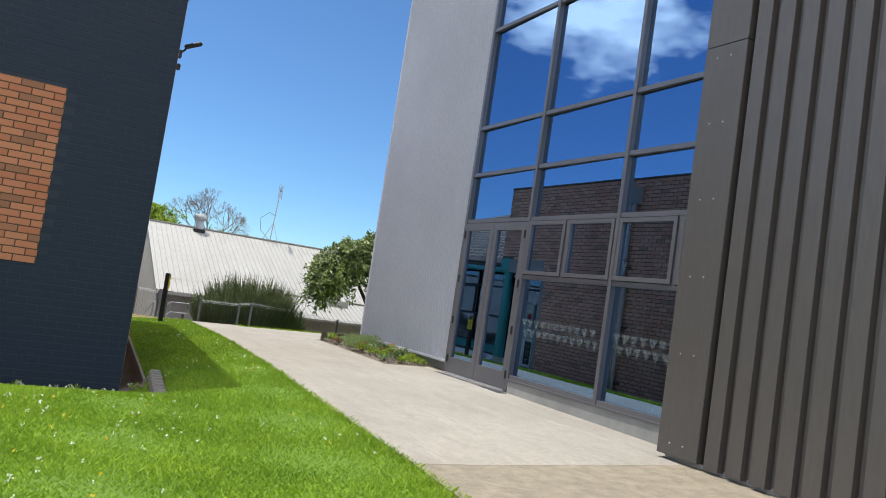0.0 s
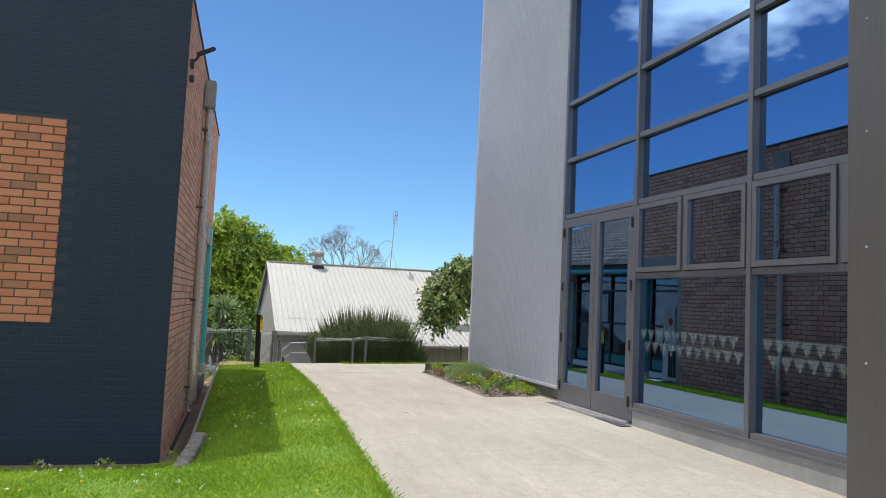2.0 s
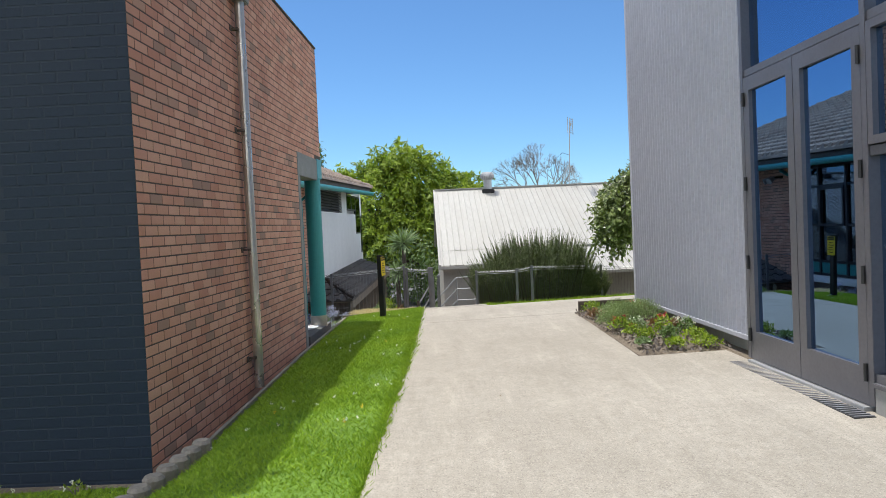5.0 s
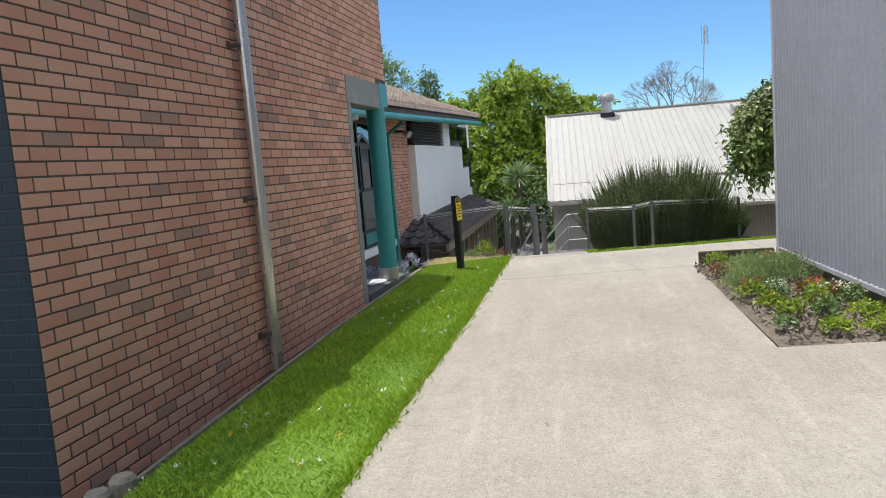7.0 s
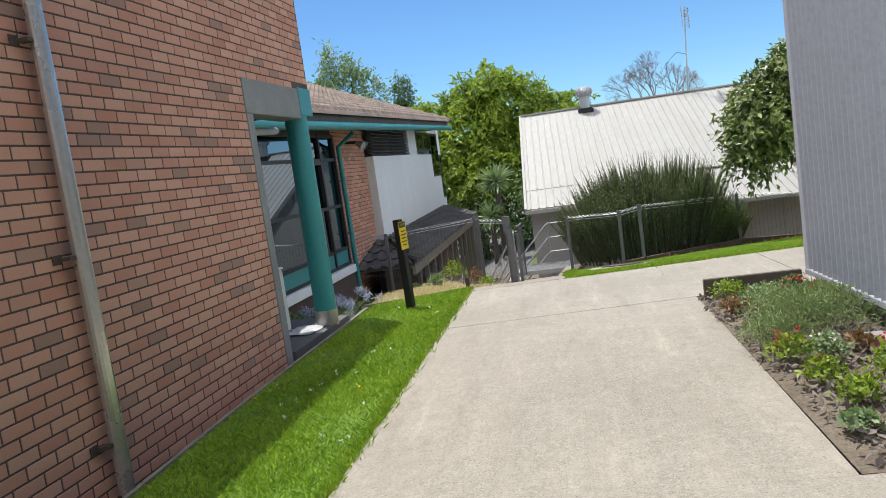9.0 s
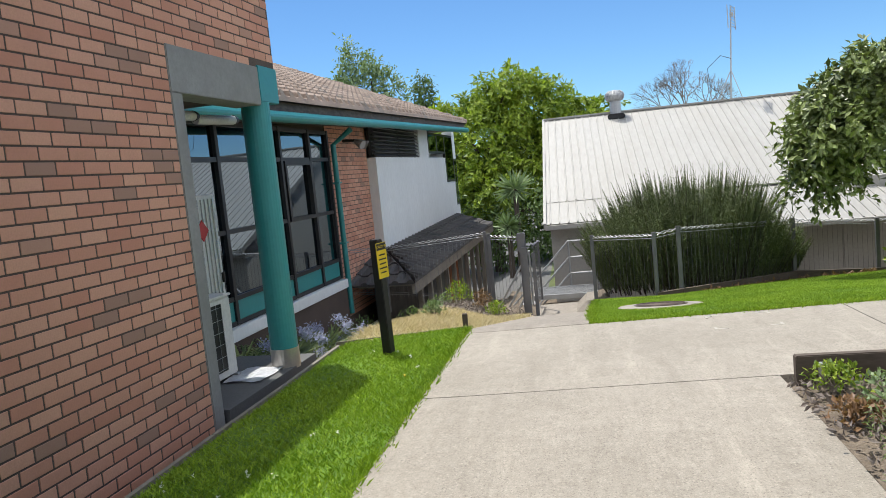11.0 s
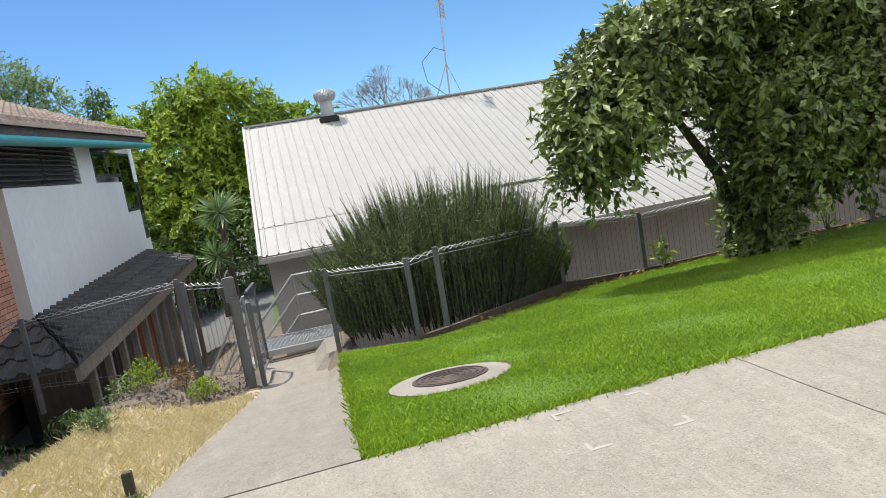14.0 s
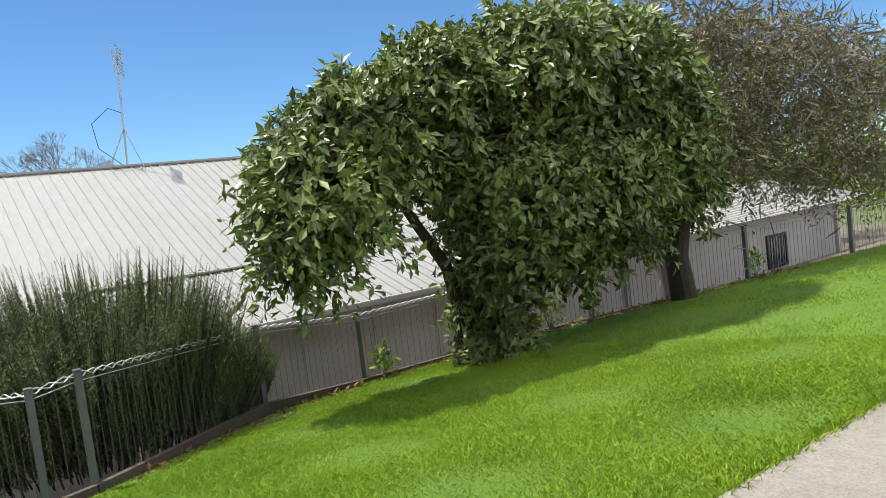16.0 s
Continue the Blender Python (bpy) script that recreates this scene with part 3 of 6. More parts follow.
window = thing("window_1", "tall grey aluminium curtain-wall glazing with reflective panes", "window", kind="structure")
YS = [11.28, 9.42, 7.50, 5.60]
ZS = [0.27, 1.76, 2.63, 3.43, 4.25, 6.0, 7.7]
for y in (11.25, 9.42, 7.50, 5.66):
    part("mullion", boxes((GX - 0.012, y - 0.032, 0.24 if y < 9 else 0.08, GX + 0.10, y + 0.032, 7.75), bevel=0.003), "frame", window)
for z in ZS:
    for a, b in zip(YS, YS[1:]):
        if z > 2.6 or a < 10:
            part("transom", boxes((GX, b + 0.033, z - 0.032, GX + 0.09, a - 0.033, z + 0.032), bevel=0.003), "frame", window)
for a, b in zip(YS, YS[1:]):
    for z0, z1 in zip(ZS, ZS[1:]):
        if a > 10 and z0 < 2.6 or abs(z0 - 1.76) < 0.01:
            continue
        skew_pane(GX + 0.05, b + 0.02, a - 0.02, z0 + 0.02, z1 - 0.02, window)
part("head_panel", boxes((GX + 0.01, 5.6, 7.75, GX + 0.1, 11.3, TOP)), "corrugated", window)
# opening sashes in the band above the low panes
for a, b in ((9.375, 8.53), (8.47, 7.545), (7.455, 6.5), (6.44, 5.72)):
    sash = part("sash", boxes((GX - 0.018, b, 1.80, GX + 0.05, b + 0.055, 2.59), (GX - 0.018, a - 0.055, 1.80, GX + 0.05, a, 2.59), (GX - 0.018, b + 0.055, 1.80, GX + 0.05, a - 0.055, 1.855), (GX - 0.018, b + 0.055, 2.535, GX + 0.05, a - 0.055, 2.59)), "frame", window)
    skew_pane(GX + 0.018, b + 0.05, a - 0.05, 1.85, 2.54, sash)
for y in (8.50, 6.47):
    part("mullion", boxes((GX + 0.002, y - 0.028, 1.79, GX + 0.09, y + 0.028, 2.60), bevel=0.003), "frame", window)
part("sill", boxes((GX - 0.03, 5.6, 0.215, GX + 0.12, 9.39, 0.245), bevel=0.004), "frame", window)
part("plinth", boxes((GX - 0.01, 5.6, -0.2, GX + 0.14, 9.38, 0.212)), "plinth", window)
# frosted triangles, two rows, on the low panes
film = bmesh.new()
for row, (z0, z1) in enumerate(((1.02, 1.15), (0.88, 1.01))):
    for i in range(24):
        y = 9.30 - i * 0.15 - row * 0.075
        if y - 0.14 < 5.75 or 7.4 < y < 7.68:
            continue
        vs = [film.verts.new((GX + 0.020, yy, zz)) for yy, zz in ((y, z1), (y - 0.146, z1), (y - 0.073, z0))]
        film.faces.new(vs)
part("frosted_triangles", film, "frost", window, "pale frosted triangle pattern")

door = thing("door_1", "grey aluminium double door with tall glass panels, closed", "door", kind="structure")
for a, b in ((11.215, 10.345), (10.335, 9.455)):
    leaf = part("door_leaf", boxes((GX - 0.01, b, 0.08, GX + 0.05, b + 0.10, 2.59), (GX - 0.01, a - 0.10, 0.08, GX + 0.05, a, 2.59), (GX - 0.01, b + 0.10, 0.08, GX + 0.05, a - 0.10, 0.33), (GX - 0.01, b + 0.10, 2.47, GX + 0.05, a - 0.10, 2.59)), "frame", door)
    skew_pane(GX + 0.02, b + 0.095, a - 0.095, 0.325, 2.475, leaf)
    hinge = a - 0.01 if a > 11 else b + 0.01
    for z in (0.3, 0.95, 1.65, 2.4):
        part("hinge", tubes((((GX - 0.02, hinge, z - 0.06), (GX - 0.02, hinge, z + 0.06)), 0.014), seg=8), "black", leaf)
part("threshold", boxes((GX - 0.05, 9.44, 0.0, GX + 0.12, 11.22, 0.072), bevel=0.004), "steel", door)
grate = thing("drain_grate", "narrow steel strip drain in front of the glass door", "drain")
part("channel", boxes((GX - 0.20, 9.3, -0.03, GX - 0.055, 11.28, 0.045)), "frame_black", grate)
for i in range(40):
    y = 9.31 + i * 0.0495
    part("bar", boxes((GX - 0.195, y, 0.040, GX - 0.06, y + 0.02, 0.051)), "post", grate)

# ---- planting bed ----
bed = thing("sleeper_box", "dark timber sleeper edging at the head of the flower bed", "edging")
part("board", boxes((5.80, 15.33, -0.1, 6.6, 15.39, 0.205), bevel=0.006), "timber", bed)
part("peg", tubes((((5.93, 15.30, -0.08), (5.93, 15.29, 0.17)), [0.016, 0.02]), seg=8), "steel", bed, "galvanised pipe peg")
bm = bmesh.new()
grid = [[bm.verts.new((5.672 + 0.0033 * j + 0.092 * i * (1 - 0.003 * j), 11.83 + 0.1242 * j, float(gz(5.8, 11.83 + 0.1242 * j)) - 0.004 + 0.016 * min(i, 3) * min(j / 3, 1) * (0.6 + 0.4 * math.sin(i * 2.1 + j * 1.3)))) for j in range(30)] for i in range(12)]
for i in range(11):
    for j in range(29):
        bm.faces.new((grid[i][j], grid[i + 1][j], grid[i + 1][j + 1], grid[i][j + 1]))
structure("bed_soil", bm, "mulch", "dark mulched soil of the flower bed", "ground")

# ---- the brick building ----
H = 4.62


def brick_field(u0, u1, z0, z1, skip=lambda u, z: False, length=0.228, course=0.086):
    """Courses of stretchers: (start, end, bottom, top) in the wall's plane."""
    out, k = [], 0
    z = z0
    while z < z1 - 0.02:
        u = u0 - (length + 0.012) * 0.5 * (k % 2)
        while u < u1 - 0.01:
            a, b = max(u, u0), min(u + length, u1)
            if b - a > 0.03 and not skip((a + b) / 2, z + 0.04):
                out.append((a, b, z, min(z + course - 0.012, z1)))
            u += length + 0.012
        z += course
        k += 1
    return out


def brick_mesh(name, cells, material, side, depth=0.003, jitter=0.001):
    """Bricks as boxes proud of the wall. side: place(u, d, z)."""
    v, f = [], []
    for a, b, z0, z1 in cells:
        d = depth + jitter * rng.uniform(-1, 1)
        e = 0.0025
        base = len(v)
        v += [side(a, 0, z0), side(b, 0, z0), side(b, 0, z1), side(a, 0, z1), side(a + e, d, z0 + e), side(b - e, d, z0 + e), side(b - e, d, z1 - e), side(a + e, d, z1 - e)]
        f += [(base + 4, base + 5, base + 6, base + 7)] + [(base + i, base + (i + 1) % 4, base + 4 + (i + 1) % 4, base + 4 + i) for i in range(4)]
    return quick_mesh(name, v, f, material)


side_wall = structure("wall_side", boxes((-0.23, 0.0, -0.8, 0.0, 5.6, H), (-0.23, 5.6, 2.64, 0.0, 7.08, H), (-0.23, 7.08, 2.66, 0.0, 7.46, H), (-5.0, 7.23, 2.4, -0.231, 7.46, H)), "mortar", "pink-brown face brick wall of the taller building", "wall", at=BRICK)
front_wall = structure("wall_front", boxes((-8.0, -0.004, -0.8, -0.235, 0.22, H), (-0.2349, -0.004, -0.8, -0.004, -0.0005, H)), "mortar_navy", "brick wall painted dark navy blue", "wall", at=BRICK)
structure("ceiling_brick_building", boxes((-8.0, 0.05, H - 0.25, -0.24, 7.2, H - 0.15)), "plinth", "flat roof of the brick building", "roof", at=BRICK)
coping = thing("coping", "thin metal parapet capping on the brick wall", "coping", at=BRICK, kind="structure")
part("cap", boxes((-0.25, -0.02, H, 0.018, 7.48, H + 0.03), bevel=0.005), "fascia", coping)
part("cap", boxes((-8.0, -0.02, H, -0.252, 0.25, H + 0.03), bevel=0.005), "frame_black", coping)
cells = brick_field(0.0, 5.6, -0.55, 2.628) + brick_field(0.0, 7.46, -0.55 + 37 * 0.086, H, lambda u, z: u > 7.06 and z < 2.68)
near = [c for c in cells if 1.9 < c[0] and c[1] < 5.58 and 0.25 < c[2] < 1.75][:300]
rest = [c for c in cells if c not in near]
ob = part("bricks", brick_mesh("bricks", rest, "brick", lambda u, d, z: (d, u, z)), "brick", side_wall)
tagged(ob, kind="stuff")
unit = {}
for a, b, z0, z1 in near:
    key = round(b - a, 3)
    if key not in unit:
        unit[key] = brick_mesh("brick", [(0, b - a, 0, z1 - z0)], "brick", lambda u, d, z: (d, u, z))
    ob = new("brick", unit[key])
    ob.parent, ob.location = side_wall, (0, a, z0)
ob = part("bricks", brick_mesh("bricks", brick_field(-4.9, 0.0, 2.4, H), "brick", lambda u, d, z: (u, 7.46 + d, z)), "brick", side_wall)
tagged(ob, kind="stuff")
PX, PZ0, PZ1 = -1.16, 0.955, 3.105
inside_patch = lambda u, z: PX - 1.44 < u < PX and PZ0 < z < PZ1
ob = part("painted_bricks", brick_mesh("painted_bricks", brick_field(-5.0, 0.0, -0.55, H, inside_patch), "brick_navy", lambda u, d, z: (u, -0.004 - d, z), depth=0.0022, jitter=0.0005), "brick_navy", front_wall)
tagged(ob, kind="stuff")
patch = thing("wall_patch", "unpainted orange face-brick rectangle in the navy wall", "wall", at=BRICK, kind="structure")
part("mortar_bed", boxes((PX - 1.44, -0.0075, PZ0, PX, -0.0045, PZ1)), "mortar_light", patch)
unit = {}
for a, b, z0, z1 in brick_field(PX - 1.44, PX, PZ0, PZ1):
    key = (round(b - a, 3), round(z1 - z0, 3))
    if key not in unit:
        unit[key] = brick_mesh("brick", [(0, b - a, 0, z1 - z0)], "brick_orange", lambda u, d, z: (u, -d, z), depth=0.006, jitter=0)
    ob = new("brick", unit[key])
    ob.parent, ob.location = patch, (a, -0.0075, z0)

# concrete surround of the porch, teal corner, column
surround = thing("porch_surround", "grey concrete lintel and jamb round the porch", "lintel", at=BRICK, kind="structure")
part("jamb", boxes((-0.23, 5.6, -0.6, 0.012, 5.75, 2.28), bevel=0.006), "plinth", surround)
part("lintel", boxes((-0.25, 5.6, 2.282, 0.014, 7.08, 2.638), bevel=0.006), "plinth", surround)
part("corner_block", boxes((-0.28, 7.082, 2.32, 0.016, 7.475, 2.658), bevel=0.006), "teal", surround, "teal painted corner block")
column = thing("column", "round teal painted porch column on a steel foot", "column", at=BRICK)
part("shaft", tubes((((-0.1, 7.17, -0.06), (-0.1, 7.17, 2.318)), 0.135), seg=28), "teal", column, smooth=False)
part("foot", tubes((((-0.1, 7.17, -0.26), (-0.1, 7.17, -0.06)), 0.141), seg=28), "pipe", column, "bare steel foot")
structure("porch_floor", boxes((-1.75, 5.8, -0.6, 0.03, 7.6, -0.24)), "asphalt", "dark concrete porch floor", "floor", at=BRICK)
# no bricks laid here; dark mortar colour stands in for shaded brick
structure("wall_porch", boxes((-1.9, 5.5, -0.6, -0.232, 5.74, 2.6), (-1.9, 5.74, 2.36, -0.26, 7.22, 2.5)), "mortar", "brick back of the porch, its shade put in as dark mortar colour", "wall", at=BRICK)

pipe = thing("downpipe", "aged metal downpipe with rainwater head on brick", "downpipe", at=BRICK)
part("pipe", tubes((((0.085, 2.72, -0.35), (0.085, 2.70, 4.05)), 0.054), seg=16), "pipe", pipe)
part("rainhead", boxes((0.012, 2.55, 4.02, 0.16, 2.85, 4.42), bevel=0.012), "plinth", pipe, "grey rainwater head box")
for z in (0.0, 1.23, 2.57, 3.7):
    part("bracket", boxes((0.01, 2.60, z - 0.012, 0.09, 2.665, z + 0.012), (0.01, 2.54, z - 0.03, 0.016, 2.61, z + 0.03)), "iron", pipe)

lamp = thing("floodlight", "small black flood light on the wall corner", "light", at=BRICK)
part("arm", tubes((((0.02, 0.16, 3.92), (0.07, 0.16, 3.97), (0.10, 0.14, 4.02)), 0.014), seg=8), "black", lamp)
bm = boxes((-0.11, -0.05, -0.025, 0.11, 0.05, 0.025), bevel=0.01)
bmesh.ops.transform(bm, matrix=pose(0.17, 0.12, 4.06, 20, -28, 0), verts=bm.verts[:])
part("head", bm, "black", lamp)
part("base", boxes((0.009, 0.12, 3.86, 0.05, 0.20, 3.96), bevel=0.006), "black", lamp)
tagged(part("sensor", boxes((0.009, 0.13, 3.70, 0.06, 0.19, 3.78), bevel=0.01), "black", lamp), "black motion sensor below the light")

# meter cabinet and strip lights in the porch
cab = thing("meter_cabinet", "white ribbed steel cabinet with a red diamond sign", "cabinet", at=BRICK)
part("body", boxes((-1.1, 6.83, -0.24, -0.712, 7.27, 1.5), bevel=0.006), "white_steel", cab)
for i in range(6):
    part("rib", boxes((-0.712, 6.86 + i * 0.068, -0.18, -0.698, 6.885 + i * 0.068, 1.46), bevel=0.003), "white_steel", cab)
bm = boxes((-0.005, -0.075, -0.075, 0.0, 0.075, 0.075))
bmesh.ops.transform(bm, matrix=pose(-0.688, 6.95, 1.16, 45, 0, 0), verts=bm.verts[:])
part("diamond_sign", bm, "red", cab, "red diamond warning sign")
part("handle", boxes((-0.698, 7.2, 0.62, -0.67, 7.23, 0.72), bevel=0.004), "black", cab)
unit_ac = thing("air_conditioner", "pale grey outdoor air-conditioning unit with a black wire grille", "air conditioner", at=BRICK)
part("casing", boxes((-0.74, 6.34, -0.2, -0.44, 6.84, 0.54), bevel=0.012), "white_steel", unit_ac)
part("lid", boxes((-0.755, 6.325, 0.542, -0.425, 6.855, 0.565), bevel=0.008), "white_steel", unit_ac)
part("coil", boxes((-0.439, 6.37, -0.13, -0.432, 6.66, 0.49)), "black", unit_ac, "black finned coil")
for i in range(6):
    part("grille_wire", tubes((((-0.428, 6.365, -0.11 + i * 0.114), (-0.428, 6.665, -0.11 + i * 0.114)), 0.0025), seg=5), "steel", unit_ac)
for i in range(4):
    part("grille_wire", tubes((((-0.428, 6.38 + i * 0.09, -0.13), (-0.428, 6.38 + i * 0.09, 0.49)), 0.0025), seg=5), "steel", unit_ac)
for y in (6.38, 6.80):
    part("foot", boxes((-0.77, y - 0.03, -0.24, -0.41, y + 0.03, -0.2)), "steel", unit_ac)
for y in (6.1, 6.84):
    strip = thing("strip_light", "white tubular batten light under the porch ceiling", "light", "porch batten lights", at=BRICK)
    part("housing", tubes((((-0.55, y, 2.20), (-0.5, y + 0.62, 2.22)), 0.045), seg=12), "white_steel", strip)
    part("end_cap", tubes((((-0.5, y + 0.62, 2.22), (-0.495, y + 0.68, 2.222)), [0.05, 0.035]), seg=12), "black", strip)
papers = thing("newspaper", "loose white newspaper on the porch floor", "paper", at=BRICK)
bm = bmesh.new()
g = [[bm.verts.new((-0.46 + 0.10 * i, 6.55 + 0.10 * j, -0.232 + 0.018 * abs(math.sin(i * 1.1 + j * 0.7)))) for j in range(6)] for i in range(5)]
for i in range(4):
    for j in range(5):
        bm.faces.new((g[i][j], g[i + 1][j], g[i + 1][j + 1], g[i][j + 1]))
bmesh.ops.solidify(bm, geom=bm.faces[:], thickness=0.006)
part("sheet", bm, "paper", papers)

# ---- the low wing with the tiled roof ----
RISE = 0.0243


def up(y):
    return RISE * (y - 9.2)


wing = structure("wall_wing", boxes((-8.0, 13.25, -1.4, -1.8, 15.5, 2.62), (-8.0, 7.5, 2.46, -1.82, 13.25, 2.62), (-8.0, 5.8, -0.9, -3.5, 13.25, 2.46)), "mortar", "pink-brown brick pier of the low wing", "wall", at=BRICK)
ob = part("bricks", brick_mesh("bricks", brick_field(13.25, 15.5, -1.0, 2.6), "brick", lambda u, d, z: (-1.8 + d, u, z)), "brick", wing)
tagged(ob, kind="stuff")
GW = -1.8
win = thing("window_2", "black-framed porch glazing with teal panels below", "window", at=BRICK, kind="structure")
MY = [5.9, 7.45, 9.3, 11.2, 12.35, 13.2]
for y in MY:
    part("mullion", boxes((GW - 0.03, y - 0.04, -0.22, GW + 0.06, y + 0.04, 2.46), bevel=0.004), "frame_black", win)
for a, b in zip(MY, MY[1:]):
    for z in (-0.2, 0.12, 1.0, 1.95, 2.42):
        part("rail", boxes((GW - 0.03, a + 0.041, z - 0.03, GW + 0.05, b - 0.041, z + 0.03)), "frame_black", win)
    for z0, z1 in ((0.14, 0.98), (1.02, 1.93), (1.97, 2.40)):
        part("pane", boxes((GW, a + 0.03, z0, GW + 0.008, b - 0.03, z1)), "glass_dark", win).visible_shadow = False
    part("teal_panel", boxes((GW - 0.01, a + 0.041, -0.168, GW + 0.03, b - 0.041, 0.088)), "teal", win)
part("sash", boxes((GW + 0.01, 11.26, 0.97, GW + 0.08, 11.32, 1.92), (GW + 0.01, 12.24, 0.97, GW + 0.08, 12.30, 1.92), (GW + 0.01, 11.32, 0.97, GW + 0.08, 12.24, 1.03), (GW + 0.01, 11.32, 1.86, GW + 0.08, 12.24, 1.92)), "frame_black", win)
part("plinth", boxes((GW - 0.2, 5.8, -1.2, GW + 0.10, 13.25, -0.4)), "mortar", win)
part("sill", boxes((GW - 0.05, 5.8, -0.4, GW + 0.14, 13.25, -0.24), bevel=0.01), "white", win, "pale rendered sill")
dp = thing("downpipe", "teal painted downpipe on the brick pier", "downpipe", at=BRICK)
part("pipe", tubes((((-1.68, 13.32, -0.9), (-1.68, 13.3, 2.2), (-1.3, 13.28, 2.45)), 0.05), seg=14), "teal", dp)
for z in (0.4, 1.5):
    part("bracket", boxes((-1.8, 13.24, z, -1.62, 13.38, z + 0.03)), "teal", dp)

wb = thing("wall_white", "pale rendered end block with high louvres and windows", "wall", at=BRICK, kind="structure")
bm = bmesh.new()
prism(bm, [(-6.0, 15.5), (-1.6, 15.5), (-1.6, 23.9), (-6.0, 23.9)], -2.4, 1.98)
part("render", bm, "white", wb)
part("render", boxes((-1.9, 19.28, 1.98, -1.6, 20.28, 2.8), (-1.9, 23.5, 1.98, -1.6, 23.9, 2.8), (-6, 15.52, 1.98, -1.95, 23.9, 2.6)), "white", wb)
louvre = part("louvre", boxes((-1.75, 15.5, 1.985, -1.70, 19.27, 2.66)), "black", wb, "dark louvre panel")
for i in range(8):
    bm = boxes((-0.05, 15.53, -0.008, 0.05, 17.3, 0.008), (-0.05, 17.4, -0.008, 0.05, 19.2, 0.008))
    bmesh.ops.transform(bm, matrix=pose(-1.64, 0, 2.03 + i * 0.085, 0, 35, 0), verts=bm.verts[:])
    part("slat", bm, "frame", louvre)
for y0, y1, z0, z1 in ((20.3, 21.3, 2.1, 2.66), (21.3, 22.3, 2.1, 2.66), (22.3, 23.45, 1.25, 2.66), (23.47, 23.85, 0.5, 1.95)):
    w = part("window", boxes((-1.66, y0, z0, -1.59, y0 + 0.06, z1), (-1.66, y1 - 0.06, z0, -1.59, y1, z1), (-1.66, y0 + 0.06, z0, -1.59, y1 - 0.06, z0 + 0.06), (-1.66, y0 + 0.06, z1 - 0.06, -1.59, y1 - 0.06, z1)), "frame_black", wb)
    part("pane", boxes((-1.598, y0 + 0.05, z0 + 0.05, -1.592, y1 - 0.05, z1 - 0.05)), "glass_dark", w)
spot = thing("floodlight", "white and black twin flood light under the eave", "light", at=BRICK)
part("arm", tubes((((-1.78, 14.1, 2.3), (-1.5, 14.1, 2.28)), 0.03), seg=8), "black", spot)
for y, r in ((14.02, -15), (14.22, 20)):
    bm = tubes((((0, 0, 0), (0.16, 0, -0.09)), [0.05, 0.09]), seg=14)
    bmesh.ops.transform(bm, matrix=pose(-1.5, y, 2.27, 0, 0, r), verts=bm.verts[:])
    part("head", bm, "steel", spot)

EX = -1.1
roof = thing("roof_wing", "brown concrete-tile hip roof with teal gutter", "roof", at=BRICK, kind="structure")


def eave_bar(bm, x0, x1, z0, z1, ya, yb):
    v = [bm.verts.new((x, y, 2.43 + up(y) + z)) for y in (ya, yb) for x, z in ((x0, z0), (x1, z0), (x1, z1), (x0, z1))]
    for i in range(4):
        bm.faces.new((v[i], v[(i + 1) % 4], v[4 + (i + 1) % 4], v[4 + i]))
    bm.faces.new(v[3::-1])
    bm.faces.new(v[4:])


bm = bmesh.new()
eave_bar(bm, EX - 0.06, EX, 0.03, 0.25, 7.48, 23.2)
part("fascia", bm, "fascia", roof, "weathered dark fascia board")
bm = bmesh.new()
eave_bar(bm, -2.1, EX - 0.06, 0.03, 0.06, 7.48, 23.2)
part("soffit", bm, "fascia", roof)
bm = bmesh.new()
tube(bm, [(EX + 0.06, y, 2.43 + up(y)) for y in (5.85, 12, 18, 23.25)], 0.075, 14)
part("gutter", bm, "teal", roof, "teal painted gutter")


def tile_slope(place, n_along, n_up, w=0.30, h=0.34, material="tile"):
    """Overlapping pan tiles. place(u, v, lift): along the eave, up the slope, off the roof."""
    v, f = [], []
    prof = [(0.0, 0.0), (0.08, 0.08), (0.24, 0.115), (0.40, 0.08), (0.48, 0.0), (0.74, -0.02), (1.0, 0.0)]
    for j in range(n_up):
        for i in range(n_along(j)[0], n_along(j)[1]):
            base = len(v)
            for s, q in prof:
                v.append(place((i + s) * w, j * h - 0.02, q + 0.085))
                v.append(place((i + s) * w, (j + 1) * h, q))
                v.append(place((i + s) * w, j * h - 0.02, -0.01))
            for k in range(len(prof) - 1):
                a, b = base + 3 * k, base + 3 * k + 3
                f.append((a, b, b + 1, a + 1))
                f.append((a + 2, b + 2, b, a))
    return quick_mesh("tiles", v, f, material)


PITCH = 0.43


def on_roof(u, s, q):
    c = math.cos(math.atan(PITCH))
    y = 23.3 - u
    return (EX + 0.05 - s * c - q * 0.4, y, 2.66 + up(y) + s * c * PITCH + q * 0.9)


ob = part("tiles", tile_slope(on_roof, lambda j: (int(j * 0.34 * 0.92 / 0.30), 58), 26), "tile", roof)
tagged(ob, kind="stuff")
bm = bmesh.new()
a, b = on_roof(0, 0, -0.04), on_roof(58 * 0.3, 0, -0.04)
c, d = on_roof(58 * 0.3, 8.9, -0.04), on_roof(8.2, 8.9, -0.04)
vs = [bm.verts.new(p) for p in (a, b, c, d)]
bm.faces.new(vs)
e, g2 = (EX - 16.0, 23.3, a[2]), (d[0] - 0.1, d[1], d[2])
bm.faces.new([bm.verts.new(p) for p in (a, d, e)])
bmesh.ops.solidify(bm, geom=bm.faces[:], thickness=0.03)
